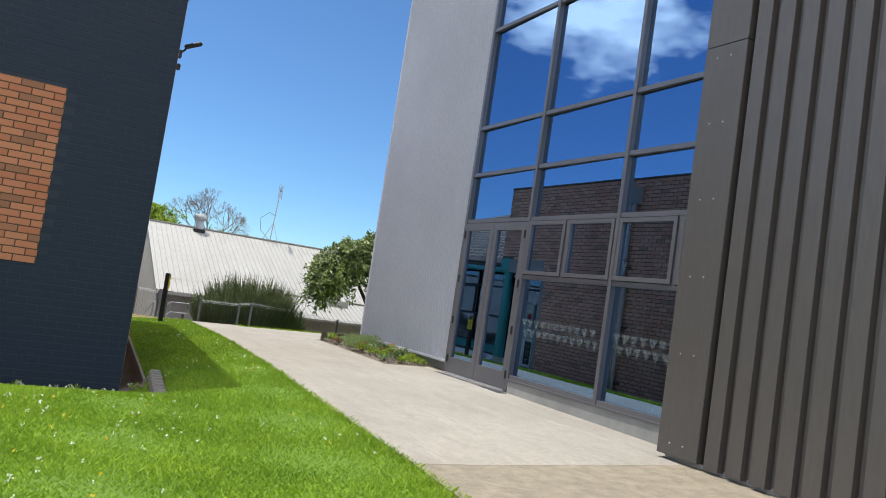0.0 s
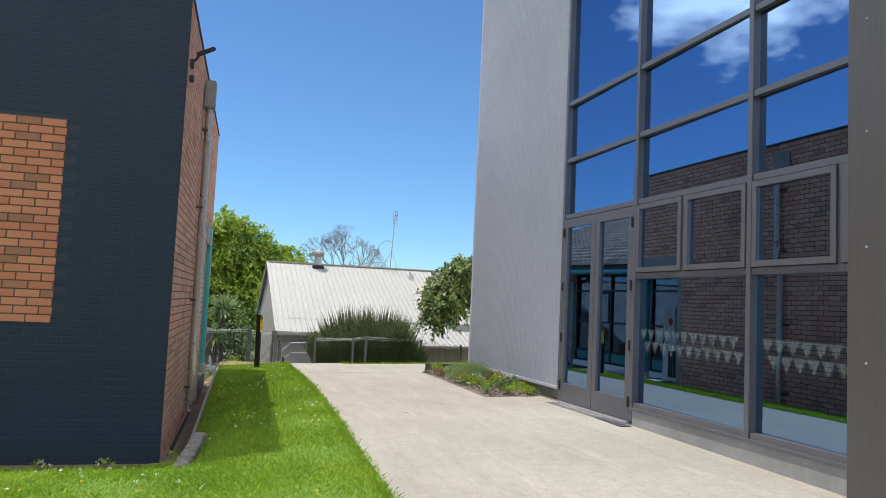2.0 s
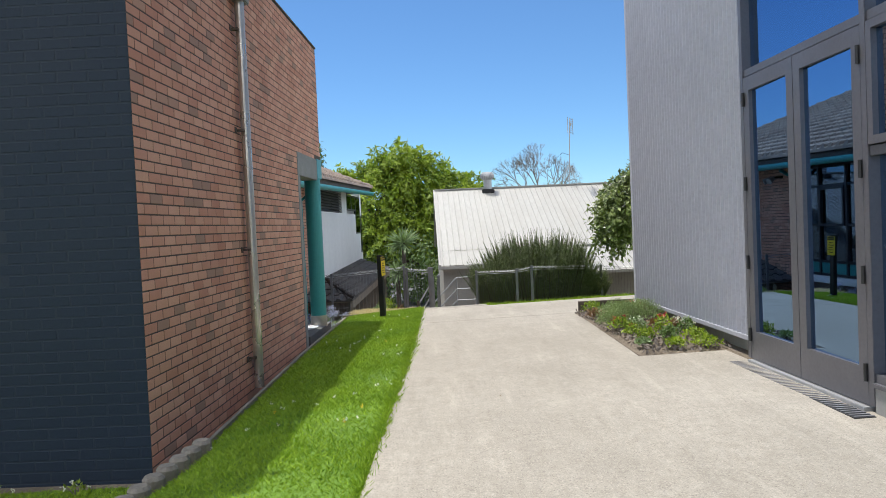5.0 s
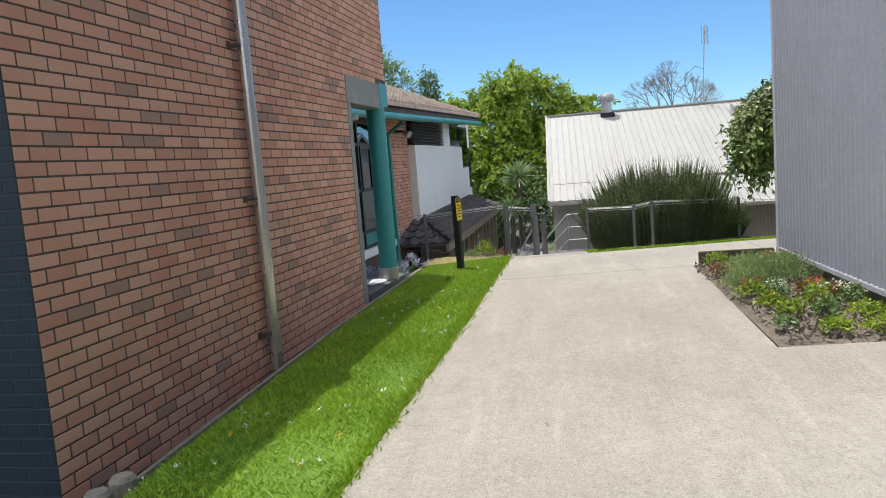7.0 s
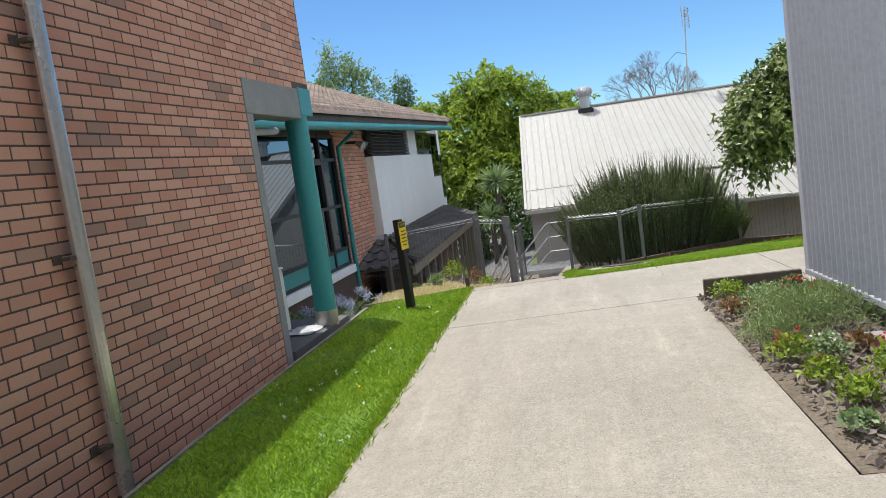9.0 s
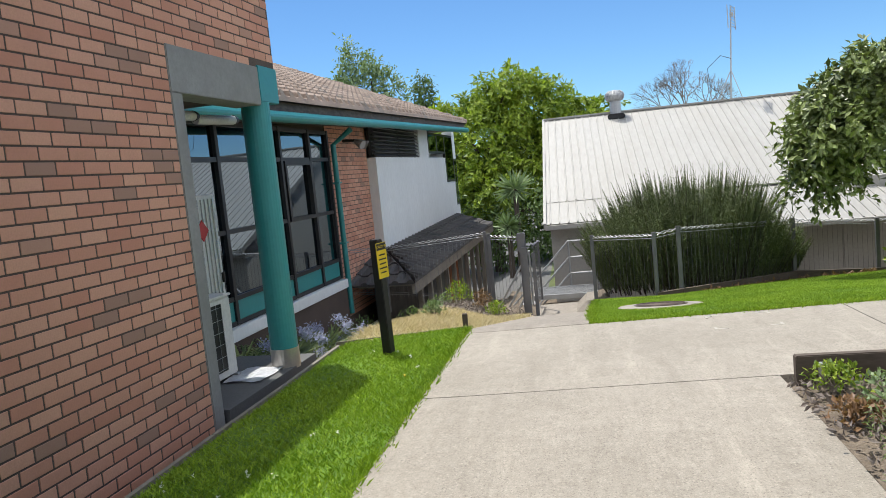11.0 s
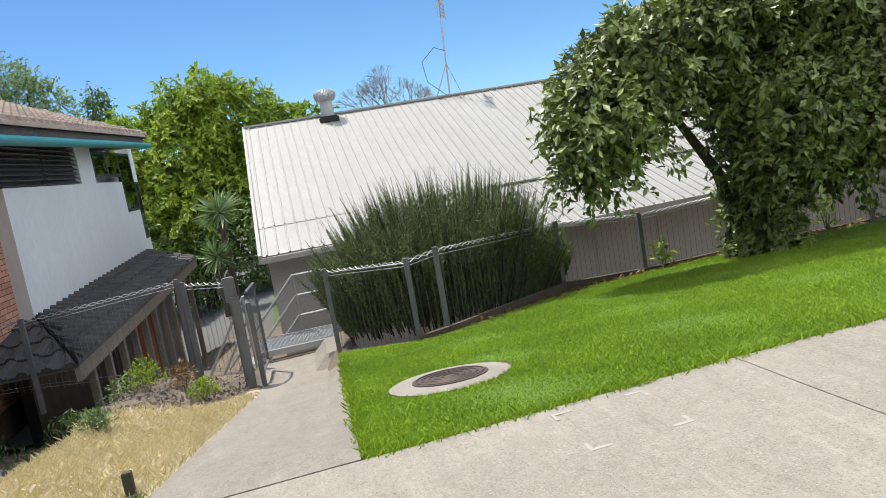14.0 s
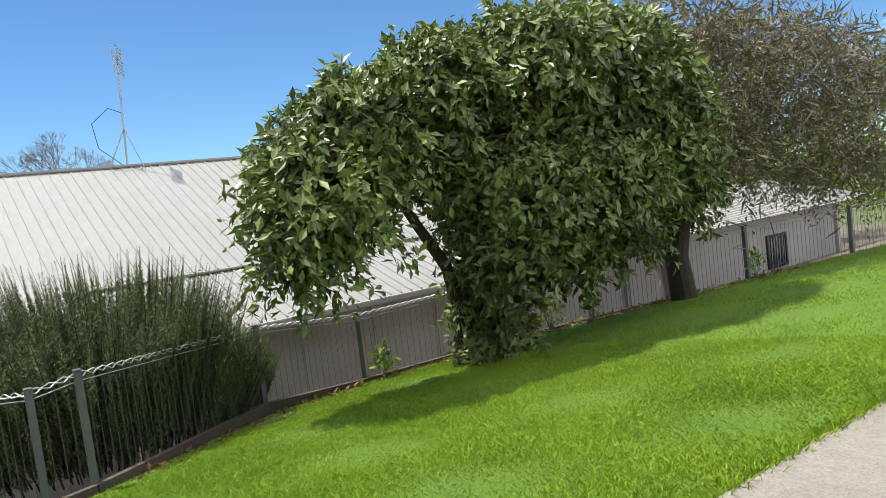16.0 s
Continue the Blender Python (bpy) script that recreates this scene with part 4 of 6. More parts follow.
part("underlay", bm, "fascia", roof)
bm = bmesh.new()
tube(bm, [on_roof(0, 0, 0.03), on_roof(4.1, 4.45, 0.05), on_roof(8.2, 8.9, 0.05)], 0.09, 10)
part("hip_cap", bm, "tile", roof, "rounded hip capping")

lean = thing("roof_lean_to", "dark tiled lean-to roof over a timber-framed walkway", "roof", at=BRICK, kind="structure")


def on_lean(u, s, q):
    y = max(23.2 - u, 13.6 + s * 1.63)
    return (-0.5 - s * 0.93, y, -0.44 + 0.026 * (23.2 - u - 13.7 if 23.2 - u > 13.6 else y - 13.7) + s * 0.33 + q * 0.5)


ob = part("tiles", tile_slope(on_lean, lambda j: (0, 33 - int(j * 1.7)), 4, w=0.3, h=0.32, material="tile_dark"), "tile_dark", lean)
tagged(ob, kind="stuff")


def on_lean_end(u, s, q):
    x = min(-0.5 - s * 0.93, -0.5 - u)
    return (x, 13.6 + s * 1.63 - q * 0.1, -0.46 + s * 0.37 + q * 0.4)


ob = part("tiles", tile_slope(on_lean_end, lambda j: (0, 5), 4, w=0.3, h=0.32, material="tile_dark"), "tile_dark", lean)
tagged(ob, kind="stuff")
bm = bmesh.new()
for x0, x1, z0, z1 in ((-0.56, -0.5, -0.22, -0.02), (-1.6, -0.56, -0.06, -0.03)):
    v = [bm.verts.new((x, y, -0.44 + 0.026 * (y - 13.7) + z)) for y in (13.6, 23.3) for x, z in ((x0, z0), (x1, z0), (x1, z1), (x0, z1))]
    for i in range(4):
        bm.faces.new((v[i], v[(i + 1) % 4], v[4 + (i + 1) % 4], v[4 + i]))
    bm.faces.new(v[3::-1])
    bm.faces.new(v[4:])
part("fascia", bm, "timber_grey", lean, "grey timber fascia")
bm = bmesh.new()
vs = [bm.verts.new(p) for p in (on_lean(9.6, 0, 0.03), on_lean(7.7, 1.16, 0.03), on_lean(9.6, 0, -0.06), on_lean(7.7, 1.16, -0.06))]
bm.faces.new((vs[0], vs[1], vs[3], vs[2]))
bmesh.ops.solidify(bm, geom=bm.faces[:], thickness=0.08)
part("hip_edge", bm, "tile_dark", lean)
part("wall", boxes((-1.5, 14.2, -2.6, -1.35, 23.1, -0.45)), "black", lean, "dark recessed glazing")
for i, y in enumerate(np.arange(14.3, 23.1, 0.8)):
    part("post", boxes((-0.66, y, -2.6, -0.56, y + 0.1, -0.6 + 0.026 * (y - 13.7)), bevel=0.005), "timber_grey", lean)
part("brick_pier", boxes((-0.95, 18.3, -2.6, -0.68, 18.9, -0.45)), "brick_orange", lean)


# ---- the white-roofed shed ----
shed = thing("shed", "long low shed with a weathered white ribbed steel roof", "shed")
SL = 0.457


def roof_z(y):
    return 0.21 + (y - 26.5) * SL


def ribbed(x0, x1, ya, za, yb, zb, pitch=0.19, rib=0.024):
    """Steel sheeting with trapezoid ribs that run up the slope."""
    xs_, q = [], []
    x = x0
    while x < x1:
        for d, h in ((0, 0), (0.081, 0), (0.088, 1), (0.108, 1), (0.115, 0)):
            xs_.append(min(x + d, x1))
            q.append(h * rib)
        x += pitch
    v, f = [], []
    for x, h in zip(xs_, q):
        v += [(x, ya, za + h), (x, yb, zb + h)]
    for i in range(len(xs_) - 1):
        f.append((2 * i, 2 * i + 2, 2 * i + 3, 2 * i + 1))
    return quick_mesh("sheeting", v, f, "roof_white")


part("roof_sheeting", ribbed(4.02, 18.0, 27.4, roof_z(27.4), 31.98, roof_z(31.98)), "roof_white", shed)
part("roof_sheeting", ribbed(4.02, 6.9, 26.5, 0.21, 27.42, roof_z(27.42) - 0.012), "roof_white", shed)
part("roof_sheeting", ribbed(6.9, 18.0, 25.45, -0.06, 27.44, roof_z(27.4) - 0.03), "roof_white", shed)
part("roof_sheeting", ribbed(4.02, 18.0, 36.5, 0.6, 31.98, roof_z(31.98)), "roof_white", shed)
part("ridge_cap", boxes((4.0, 31.86, 2.685, 18.0, 32.12, 2.745), bevel=0.02), "roof_white", shed)
part("break_flashing", boxes((6.9, 27.34, 0.607, 18.0, 27.46, 0.626), bevel=0.004), "roof_white", shed)
bm = bmesh.new()
for pts in ([(26.45, 0.10), (31.98, 2.60), (31.98, 2.74), (26.45, 0.24)], [(31.98, 2.60), (36.5, 0.5), (36.5, 0.64), (31.98, 2.74)]):
    a = [bm.verts.new((3.97, y, z)) for y, z in pts]
    b = [bm.verts.new((4.03, y, z)) for y, z in pts]
    for i in range(4):
        bm.faces.new((a[i], a[(i + 1) % 4], b[(i + 1) % 4], b[i]))
    bm.faces.new(a[::-1])
    bm.faces.new(b)
part("barge", bm, "roof_white", shed)
bm = bmesh.new()
a = [bm.verts.new((4.1, y, z)) for y, z in ((26.8, -2.6), (36.2, -2.6), (36.2, 0.6), (31.98, 2.6), (26.8, 0.2))]
bm.faces.new(a)
r = bmesh.ops.extrude_face_region(bm, geom=bm.faces[:])
bmesh.ops.translate(bm, verts=[v for v in r["geom"] if isinstance(v, bmesh.types.BMVert)], vec=(0.12, 0, 0))
part("gable_wall", bm, "shed_wall", shed)
part("front_wall", boxes((4.22, 26.8, -2.6, 7.4, 26.95, 0.22)), "shed_wall", shed)
part("front_wall", boxes((7.2, 25.8, -2.6, 18.0, 25.95, -0.06), (7.2, 25.95, -2.6, 7.3, 26.8, 0.2)), "shed_wall", shed)
part("eave_gutter", boxes((6.88, 25.38, -0.15, 18.0, 25.46, -0.06), bevel=0.01), "shed_wall", shed)
part("eave_gutter", boxes((4.0, 26.42, 0.09, 6.9, 26.5, 0.19), bevel=0.01), "shed_wall", shed)
for x in np.arange(8.4, 17.9, 1.2):
    part("cover_strip", boxes((x, 25.775, -2.6, x + 0.05, 25.8, -0.08)), "shed_wall", shed)
part("roof_box", boxes((10.2, 26.85, 0.36, 11.0, 27.2, 0.62), bevel=0.015), "shed_wall", shed, "low roof vent box")
ann = thing("shed_annexe", "lower grey annexe with a white roof and barred window", "shed")
part("roof_sheeting", ribbed(17.9, 27.1, 25.6, -0.14, 28.8, 0.55), "roof_white", ann)
part("wall", boxes((18.0, 26.0, -2.6, 25.6, 26.15, -0.16)), "shed_wall", ann)
w = part("window", boxes((22.2, 25.95, -1.5, 22.26, 26.0, -0.66), (23.04, 25.95, -1.5, 23.1, 26.0, -0.66), (22.26, 25.95, -1.5, 23.04, 26.0, -1.44), (22.26, 25.95, -0.72, 23.04, 26.0, -0.66)), "frame_black", ann)
part("pane", boxes((22.26, 25.985, -1.44, 23.04, 25.99, -0.72)), "glass_dark", w)
for i in range(6):
    part("bar", boxes((22.33 + i * 0.12, 25.93, -1.48, 22.345 + i * 0.12, 25.945, -0.68)), "steel", w)
part("post", boxes((25.0, 25.6, -2.6, 25.1, 25.7, -0.1)), "shed_wall", ann)

vent = thing("roof_ventilator", "galvanised turbine roof ventilator with dark flashing", "vent")
part("flashing", boxes((5.75, 31.5, 2.50, 6.2, 31.85, 2.66), bevel=0.03), "black", vent)
part("stem", tubes((((5.97, 31.72, 2.6), (5.97, 31.72, 3.0)), 0.15), seg=18), "steel", vent)
bm = bmesh.new()
tube(bm, [(5.97, 31.72, 3.0 + 0.05 * i) for i in range(7)], [0.16, 0.21, 0.235, 0.24, 0.22, 0.17, 0.06], 22)
part("turbine", bm, "steel", vent)
for i in range(18):
    a = i * math.pi / 9
    part("blade", tubes(([(5.97 + math.cos(a + 0.12 * k) * rr, 31.72 + math.sin(a + 0.12 * k) * rr, 3.02 + 0.065 * k) for k, rr in enumerate((0.19, 0.24, 0.255, 0.235, 0.16))], 0.012), seg=4), "steel", vent)

ant = thing("tv_antenna", "tall thin television antenna on a guyed roof mast", "antenna")
part("mast", tubes((((9.02, 31.96, 2.7), (9.15, 32.0, 5.15)), 0.02), seg=8), "steel", ant)
part("leg", tubes((((8.65, 31.85, 2.68), (9.06, 31.96, 3.5)), 0.014), seg=6), "steel", ant)
part("leg", tubes((((9.3, 31.7, 2.6), (9.06, 31.96, 3.5)), 0.01), seg=6), "steel", ant)
part("cable", tubes(([(9.08, 31.96, 3.8), (8.8, 31.9, 3.9), (8.45, 31.9, 3.6), (8.5, 31.85, 3.1), (8.9, 31.7, 2.7)], 0.008), seg=5), "black", ant)
for i in range(7):
    part("element", tubes((((9.05 + 0.02, 31.7, 4.62 + i * 0.085), (9.32, 32.35, 4.64 + i * 0.085)), 0.010), seg=5), "steel", ant)
for rx, ry in ((9.02, 31.8), (9.3, 32.25)):
    part("reflector", tubes((((rx, ry, 4.58), (rx, ry, 5.18)), 0.013), seg=5), "steel", ant)
part("coax_box", boxes((9.12, 31.95, 4.9, 9.2, 32.05, 5.0), bevel=0.01), "steel", ant)

# ---- timber edgings ----
edging = thing("lawn_edging", "low grey timber edging along the lawn by the brick wall", "edging")
prev = None
for y in np.arange(10.5, 18.0, 1.25):
    y2 = min(y + 1.24, 18.02)
    bm = bmesh.new()
    x0, x1 = wall_x(y) + 0.27, wall_x(y2) + 0.27
    z0, z1 = float(gz(x0 + 0.1, y)), float(gz(x1 + 0.1, y2))
    v = [bm.verts.new(p) for p in ((x0, y, z0 - 0.25), (x0 + 0.035, y, z0 - 0.25), (x0 + 0.035, y, z0 + 0.01), (x0, y, z0 + 0.01), (x1, y2, z1 - 0.25), (x1 + 0.035, y2, z1 - 0.25), (x1 + 0.035, y2, z1 + 0.01), (x1, y2, z1 + 0.01))]
    for f in ((0, 1, 2, 3), (4, 7, 6, 5), (0, 4, 5, 1), (1, 5, 6, 2), (2, 6, 7, 3), (3, 7, 4, 0)):
        bm.faces.new([v[i] for i in f])
    part("board", bm, "timber_grey", edging)
logs = thing("log_edging", "row of short weathered concrete edging posts", "edging")
for i in range(8):
    y = 9.0 + i * 0.2
    x = 1.66 + 0.02 * i
    h = float(gz(2.2, y)) - 0.06
    part("log", tubes((((x, y, -0.6), (x, y, h - 0.02), (x, y, h + 0.005)), [0.075, 0.075, 0.055]), seg=12), "timber_grey", logs)
cross = thing("lawn_edging", "thin timber strip at the end of the lawn", "edging")
bm = bmesh.new()
v = [bm.verts.new((x, y, z)) for x, zt in ((2.05, -0.155), (3.48, -0.07)) for y, z in ((18.05, -0.35), (18.07, -0.35), (18.07, zt), (18.05, zt))]
for f in ((0, 1, 2, 3), (4, 7, 6, 5), (0, 4, 5, 1), (1, 5, 6, 2), (2, 6, 7, 3), (3, 7, 4, 0)):
    bm.faces.new([v[i] for i in f])
part("board", bm, "timber_grey", cross)
part("peg", boxes((3.40, 18.08, -0.3, 3.45, 18.13, 0.05), bevel=0.004), "timber", cross)

# ---- caution sign on its post ----
sign = thing("caution_sign", "leaning black post with a yellow caution sign", "sign")
lean_m = pose(2.83, 17.24, -0.1, 0, -1.5, 69)
sign.matrix_world = lean_m
part("post", boxes((-0.04, -0.045, -0.2, 0.04, 0.045, 1.05), bevel=0.006), "black", sign)
plate = part("plate", boxes((-0.075, -0.052, 0.70, 0.075, -0.047, 1.02)), "yellow", sign, "yellow caution plate")
head = part("header", boxes((-0.07, -0.0545, 0.955, 0.07, -0.0525, 1.015)), "black", plate, "black heading band")
txt = bpy.data.curves.new("caution", "FONT")
txt.body, txt.size, txt.align_x, txt.align_y = "CAUTION", 0.033, "CENTER", "CENTER"
to = new("caution_text", txt)
txt.materials.append(M["yellow"])
to.matrix_world = lean_m @ pose(0, -0.0555, 0.985, 90, 0, 0)
dg = bpy.context.evaluated_depsgraph_get()
tm = bpy.data.meshes.new_from_object(to.evaluated_get(dg))
bpy.data.objects.remove(to)
t2 = new("lettering", tm)
t2.parent, t2.matrix_local = plate, pose(0, -0.0555, 0.985, 90, 0, 0)
for i, wd in enumerate((0.09, 0.11, 0.1, 0.115, 0.08)):
    part("text_bar", boxes((-wd / 2, -0.0535, 0.905 - i * 0.04, wd / 2, -0.0525, 0.918 - i * 0.04)), "black", plate)

# ---- fence, gate and rails ----
FP = [(4.87, 23.5, -1.0, 1.2), (5.78, 22.47, -0.85, 1.12), (6.15, 22.5, -0.82, 1.15), (8.12, 23.67, -0.86, 1.06), (9.42, 23.74, -0.92, 1.0), (11.3, 23.28, -0.8, 1.0), (13.2, 22.8, -0.72, 1.0), (15.3, 22.2, -0.66, 1.0), (17.3, 21.6, -0.6, 1.0), (19.6, 20.95, -0.52, 1.0), (22.0, 20.3, -0.5, 1.0), (25.0, 19.6, -0.5, 1.0), (29.0, 18.7, -0.5, 1.0)]


ROD = mesh_of("wire", tubes((((0, 0, 0), (0, 0, 1)), 0.0024), seg=5), "post")


def rods(bm, p, q, z0, z1, h0, h1, gap=0.075, r=0.003, owner=None):
    n = max(2, int((Vector(q) - Vector(p)).length / gap))
    d = Vector((q[0] - p[0], q[1] - p[1], 0)).normalized()
    for i in range(1, n):
        t = i / n
        x, y = p[0] + (q[0] - p[0]) * t, p[1] + (q[1] - p[1]) * t
        if owner is not None:
            ob = new("wire", ROD)
            ob.parent, ob.location = owner, (x, y, z0 + (z1 - z0) * t + 0.05)
            ob.scale = (1, 1, h0 + (h1 - h0) * t - 0.05)
            continue
        tube(bm, [(x, y, z0 + (z1 - z0) * t + 0.05), (x, y, z0 + (z1 - z0) * t + h0 + (h1 - h0) * t)], r, 4, caps=False)
    for k in (0.09, 0.13):
        tube(bm, [(p[0], p[1], z0 + k), (q[0], q[1], z1 + k)], r, 4, caps=False)


def loops(bm, p, q, z0, z1, h0, h1, r=0.006):
    """Twin twisted top wires."""
    n = max(3, int((Vector(q) - Vector(p)).length / 0.05))
    d = Vector((q[0] - p[0], q[1] - p[1], 0)).normalized()
    w = Vector((-d.y, d.x, 0))
    for s in (0, math.pi):
        pts = []
        for i in range(n + 1):
            t = i / n
            b = Vector((p[0] + (q[0] - p[0]) * t, p[1] + (q[1] - p[1]) * t, z0 + (z1 - z0) * t + h0 + (h1 - h0) * t - 0.03))
            pts.append(b + w * 0.02 * math.cos(i * 1.6 + s) + Vector((0, 0, 0.022 * math.sin(i * 1.6 + s))))
        tube(bm, pts, r, 5, caps=False)
    tube(bm, [(p[0], p[1], z0 + h0 - 0.085), (q[0], q[1], z1 + h1 - 0.085)], 0.005, 4, caps=False)


def fence(points, label):
    fe = thing("fence", label, "fence")
    for x, y, z, h in points:
        po = part("post", boxes((x - 0.03, y - 0.03, z - 0.25, x + 0.03, y + 0.03, z + h), bevel=0.004), "post", fe)
        part("cap", boxes((x - 0.034, y - 0.034, z + h, x + 0.034, y + 0.034, z + h + 0.012), bevel=0.005), "post", po)
    for a, b in zip(points, points[1:]):
        bm = bmesh.new()
        rods(bm, a[:2] + (0,), b[:2] + (0,), a[2], b[2], a[3] - 0.06, b[3] - 0.06, owner=fe if b[0] < 14 else None)
        tagged(part("wire_panel", bm, "post", fe), kind="stuff")
        bm = bmesh.new()
        loops(bm, a[:2] + (0,), b[:2] + (0,), a[2], b[2], a[3], b[3])
        part("top_wire", bm, "steel", fe, "twisted galvanised top wire")
    return fe


fence(FP, "grey loop-top wire fence on a timber kerb")
fence([(-0.6, 23.9, -0.62, 0.95), (1.1, 24.0, -0.72, 0.98), (3.0, 24.0, -0.92, 1.3)], "grey loop-top wire fence beside the lean-to roof")
fence([(3.07, 23.95, -0.93, 1.26), (3.66, 23.57, -1.02, 1.32)], "short grey wire fence panel at the gate post")
kerb = thing("fence_kerb", "dark timber kerb under the fence", "kerb")
for a, b in zip(FP[1:], FP[2:]):
    bm = bmesh.new()
    d = Vector((b[0] - a[0], b[1] - a[1], 0)).normalized()
    w = Vector((-d.y, d.x, 0)) * 0.03
    v = [bm.verts.new(Vector((p[0], p[1], p[2] + dz)) + s * w - Vector((0, 0.06, 0))) for p in (a, b) for s, dz in ((-1, -0.3), (1, -0.3), (1, 0.2), (-1, 0.2))]
    for f in ((0, 1, 2, 3), (4, 7, 6, 5), (0, 4, 5, 1), (1, 5, 6, 2), (2, 6, 7, 3), (3, 7, 4, 0)):
        bm.faces.new([v[i] for i in f])
    part("board", bm, "timber", kerb)

gate = thing("metal_gate", "grey metal pedestrian gate standing open", "gate")
part("post", boxes((3.68, 23.25, -1.3, 3.78, 23.35, 0.12), bevel=0.006), "post", gate)
part("post", boxes((3.84, 23.36, -1.3, 3.9, 23.42, 0.0), bevel=0.006), "post", gate)
bm = boxes((3.62, 23.3, 0.05, 3.76, 23.42, 0.36), bevel=0.012)
part("latch_box", bm, "post", gate, "grey latch box")
lf = part("leaf", tubes((((3.86, 23.45, -0.98), (3.92, 24.35, -1.0), (3.92, 24.35, 0.1), (3.86, 23.45, 0.12)), 0.02), seg=8), "post", gate)
bm = bmesh.new()
rods(bm, (3.86, 23.45, 0), (3.92, 24.35, 0), -0.98, -1.0, 1.08, 1.08)
tagged(part("wire_panel", bm, "post", lf), kind="stuff")

rail = thing("handrail", "grey three-rail pipe handrail beside the steps", "handrail")
for x0, y0, x1, y1, flat in ((4.45, 26.0, 2.3, 26.0, 0.55), (3.72, 24.75, 2.3, 24.75, 0.0)):
    for k in (0.0, 0.33, 0.66):
        part("rail", tubes((((x0 + flat + 0.02, y0, -0.12 - k), (x0, y0, -0.12 - k), (x1, y1, -2.35 - k * 0.9)), 0.02), seg=8), "steel", rail)
    for x in ((x0 + 0.55,) if flat else ()) + (x0, x0 - 0.75, x0 - 1.4):
        z = -0.12 - max(0, x0 - x) * 1.03
        part("upright", tubes((((x, y0, z - 1.2), (x, y0, z)), 0.02), seg=8), "steel", rail)
plat = thing("grating_platform", "galvanised grating landing at the head of the steps", "landing")
part("frame", boxes((3.72, 25.0, -1.12, 4.95, 25.04, -1.03), (3.72, 25.94, -1.12, 4.95, 25.98, -1.03), (3.72, 25.04, -1.12, 3.76, 25.94, -1.03), (4.91, 25.04, -1.12, 4.95, 25.94, -1.03)), "steel", plat)
for i in range(15):
    part("bar", boxes((3.76, 25.06 + i * 0.06, -1.075, 4.91, 25.085 + i * 0.06, -1.035)), "steel", plat)
steps = thing("stairs", "steel grating steps going down behind the gate", "stairs")
for i in range(6):
    part("tread", boxes((3.45 - i * 0.27, 24.85, -1.3 - i * 0.18, 3.73 - i * 0.27, 25.85, -1.26 - i * 0.18)), "steel", steps)
part("stringer", tubes((((3.75, 24.85, -1.25), (2.0, 24.85, -2.4)), 0.05), (((3.75, 25.86, -1.25), (2.0, 25.86, -2.4)), 0.05), seg=6), "steel", steps)

# ---- manhole in the lawn ----
mh = thing("manhole", "round rusty manhole cover in a pale concrete collar", "manhole")
mx, my = 5.47, 19.22
sl = math.degrees(math.atan(0.135))
mh.matrix_world = pose(mx, my, float(gz(mx, my)) - 0.022, -sl, 0, 0)
bm = bmesh.new()
tube(bm, [(0, 0, -0.1), (0, 0, 0.03), (0, 0, 0.042)], [0.47, 0.47, 0.44], 40)
part("collar", bm, "concrete", mh)
bm = bmesh.new()
tube(bm, [(0, 0, 0.0), (0, 0, 0.05), (0, 0, 0.052)], [0.29, 0.29, 0.28], 40)
co = part("cover", bm, "iron", mh)
for r in (0.26, 0.21, 0.16, 0.11, 0.06):
    bm = bmesh.new()
    tube(bm, [(r * math.cos(a), r * math.sin(a), 0.053) for a in np.linspace(0, 2 * math.pi, 33)], 0.009, 5, caps=False)
    part("ring", bm, "iron", co)
patch2 = thing("path_patch", "square access lid set in the concrete path", "lid")
z = 0.0
patch2.matrix_world = pose(5.96, 17.32, float(gz(5.96, 17.32)), 0, -1.26, 0) @ pose(-5.96, -17.32, 0)
part("lid", boxes((5.72, 17.08, z - 0.03, 6.2, 17.56, z + 0.002)), "concrete", patch2)
for cx_, sx in ((5.66, 1), (6.20, -1)):
    for cy_, sy in ((17.05, 1), (17.575, -1)):
        for w_, h_ in ((0.11, 0.022), (0.022, 0.09)):
            x0, x1 = sorted((cx_, cx_ + sx * w_))
            y0, y1 = sorted((cy_, cy_ + sy * h_))
            part("corner", boxes((x0, y0, z - 0.02, x1, y1, z + (0.004 if w_ > h_ else 0.0035))), "pale_patch", patch2)


# ---- plants ----
def blades(name, pts, h, w, material, label, lean_amt=0.5):
    """Grass: one bent blade of two triangles at each point."""
    n = len(pts)
    a = rng.uniform(0, 2 * math.pi, n)
    hh = h * rng.uniform(0.55, 1.25, n)
    ww = w * rng.uniform(0.7, 1.3, n)
    side = np.stack([np.cos(a), np.sin(a), np.zeros(n)], -1) * ww[:, None]
    la = rng.uniform(0, 2 * math.pi, n)
    bend = np.stack([np.cos(la), np.sin(la), np.zeros(n)], -1) * (hh * lean_amt * rng.uniform(0.2, 1.2, n))[:, None]
    upv = np.zeros((n, 3))
    upv[:, 2] = hh
    v = np.empty((n, 4, 3), np.float32)
    v[:, 0] = pts - side
    v[:, 1] = pts + side
    v[:, 2] = pts + side * 0.6 + bend * 0.45 + upv * 0.62
    v[:, 3] = pts + bend + upv
    i = np.arange(n)[:, None] * 4
    f = np.concatenate([i + np.array([[0, 1, 2]]), i + np.array([[0, 2, 3]])], 0)
    return tagged(new(name, quick_mesh(name, v.reshape(-1, 3), f, material)), label, "grass", kind="stuff")


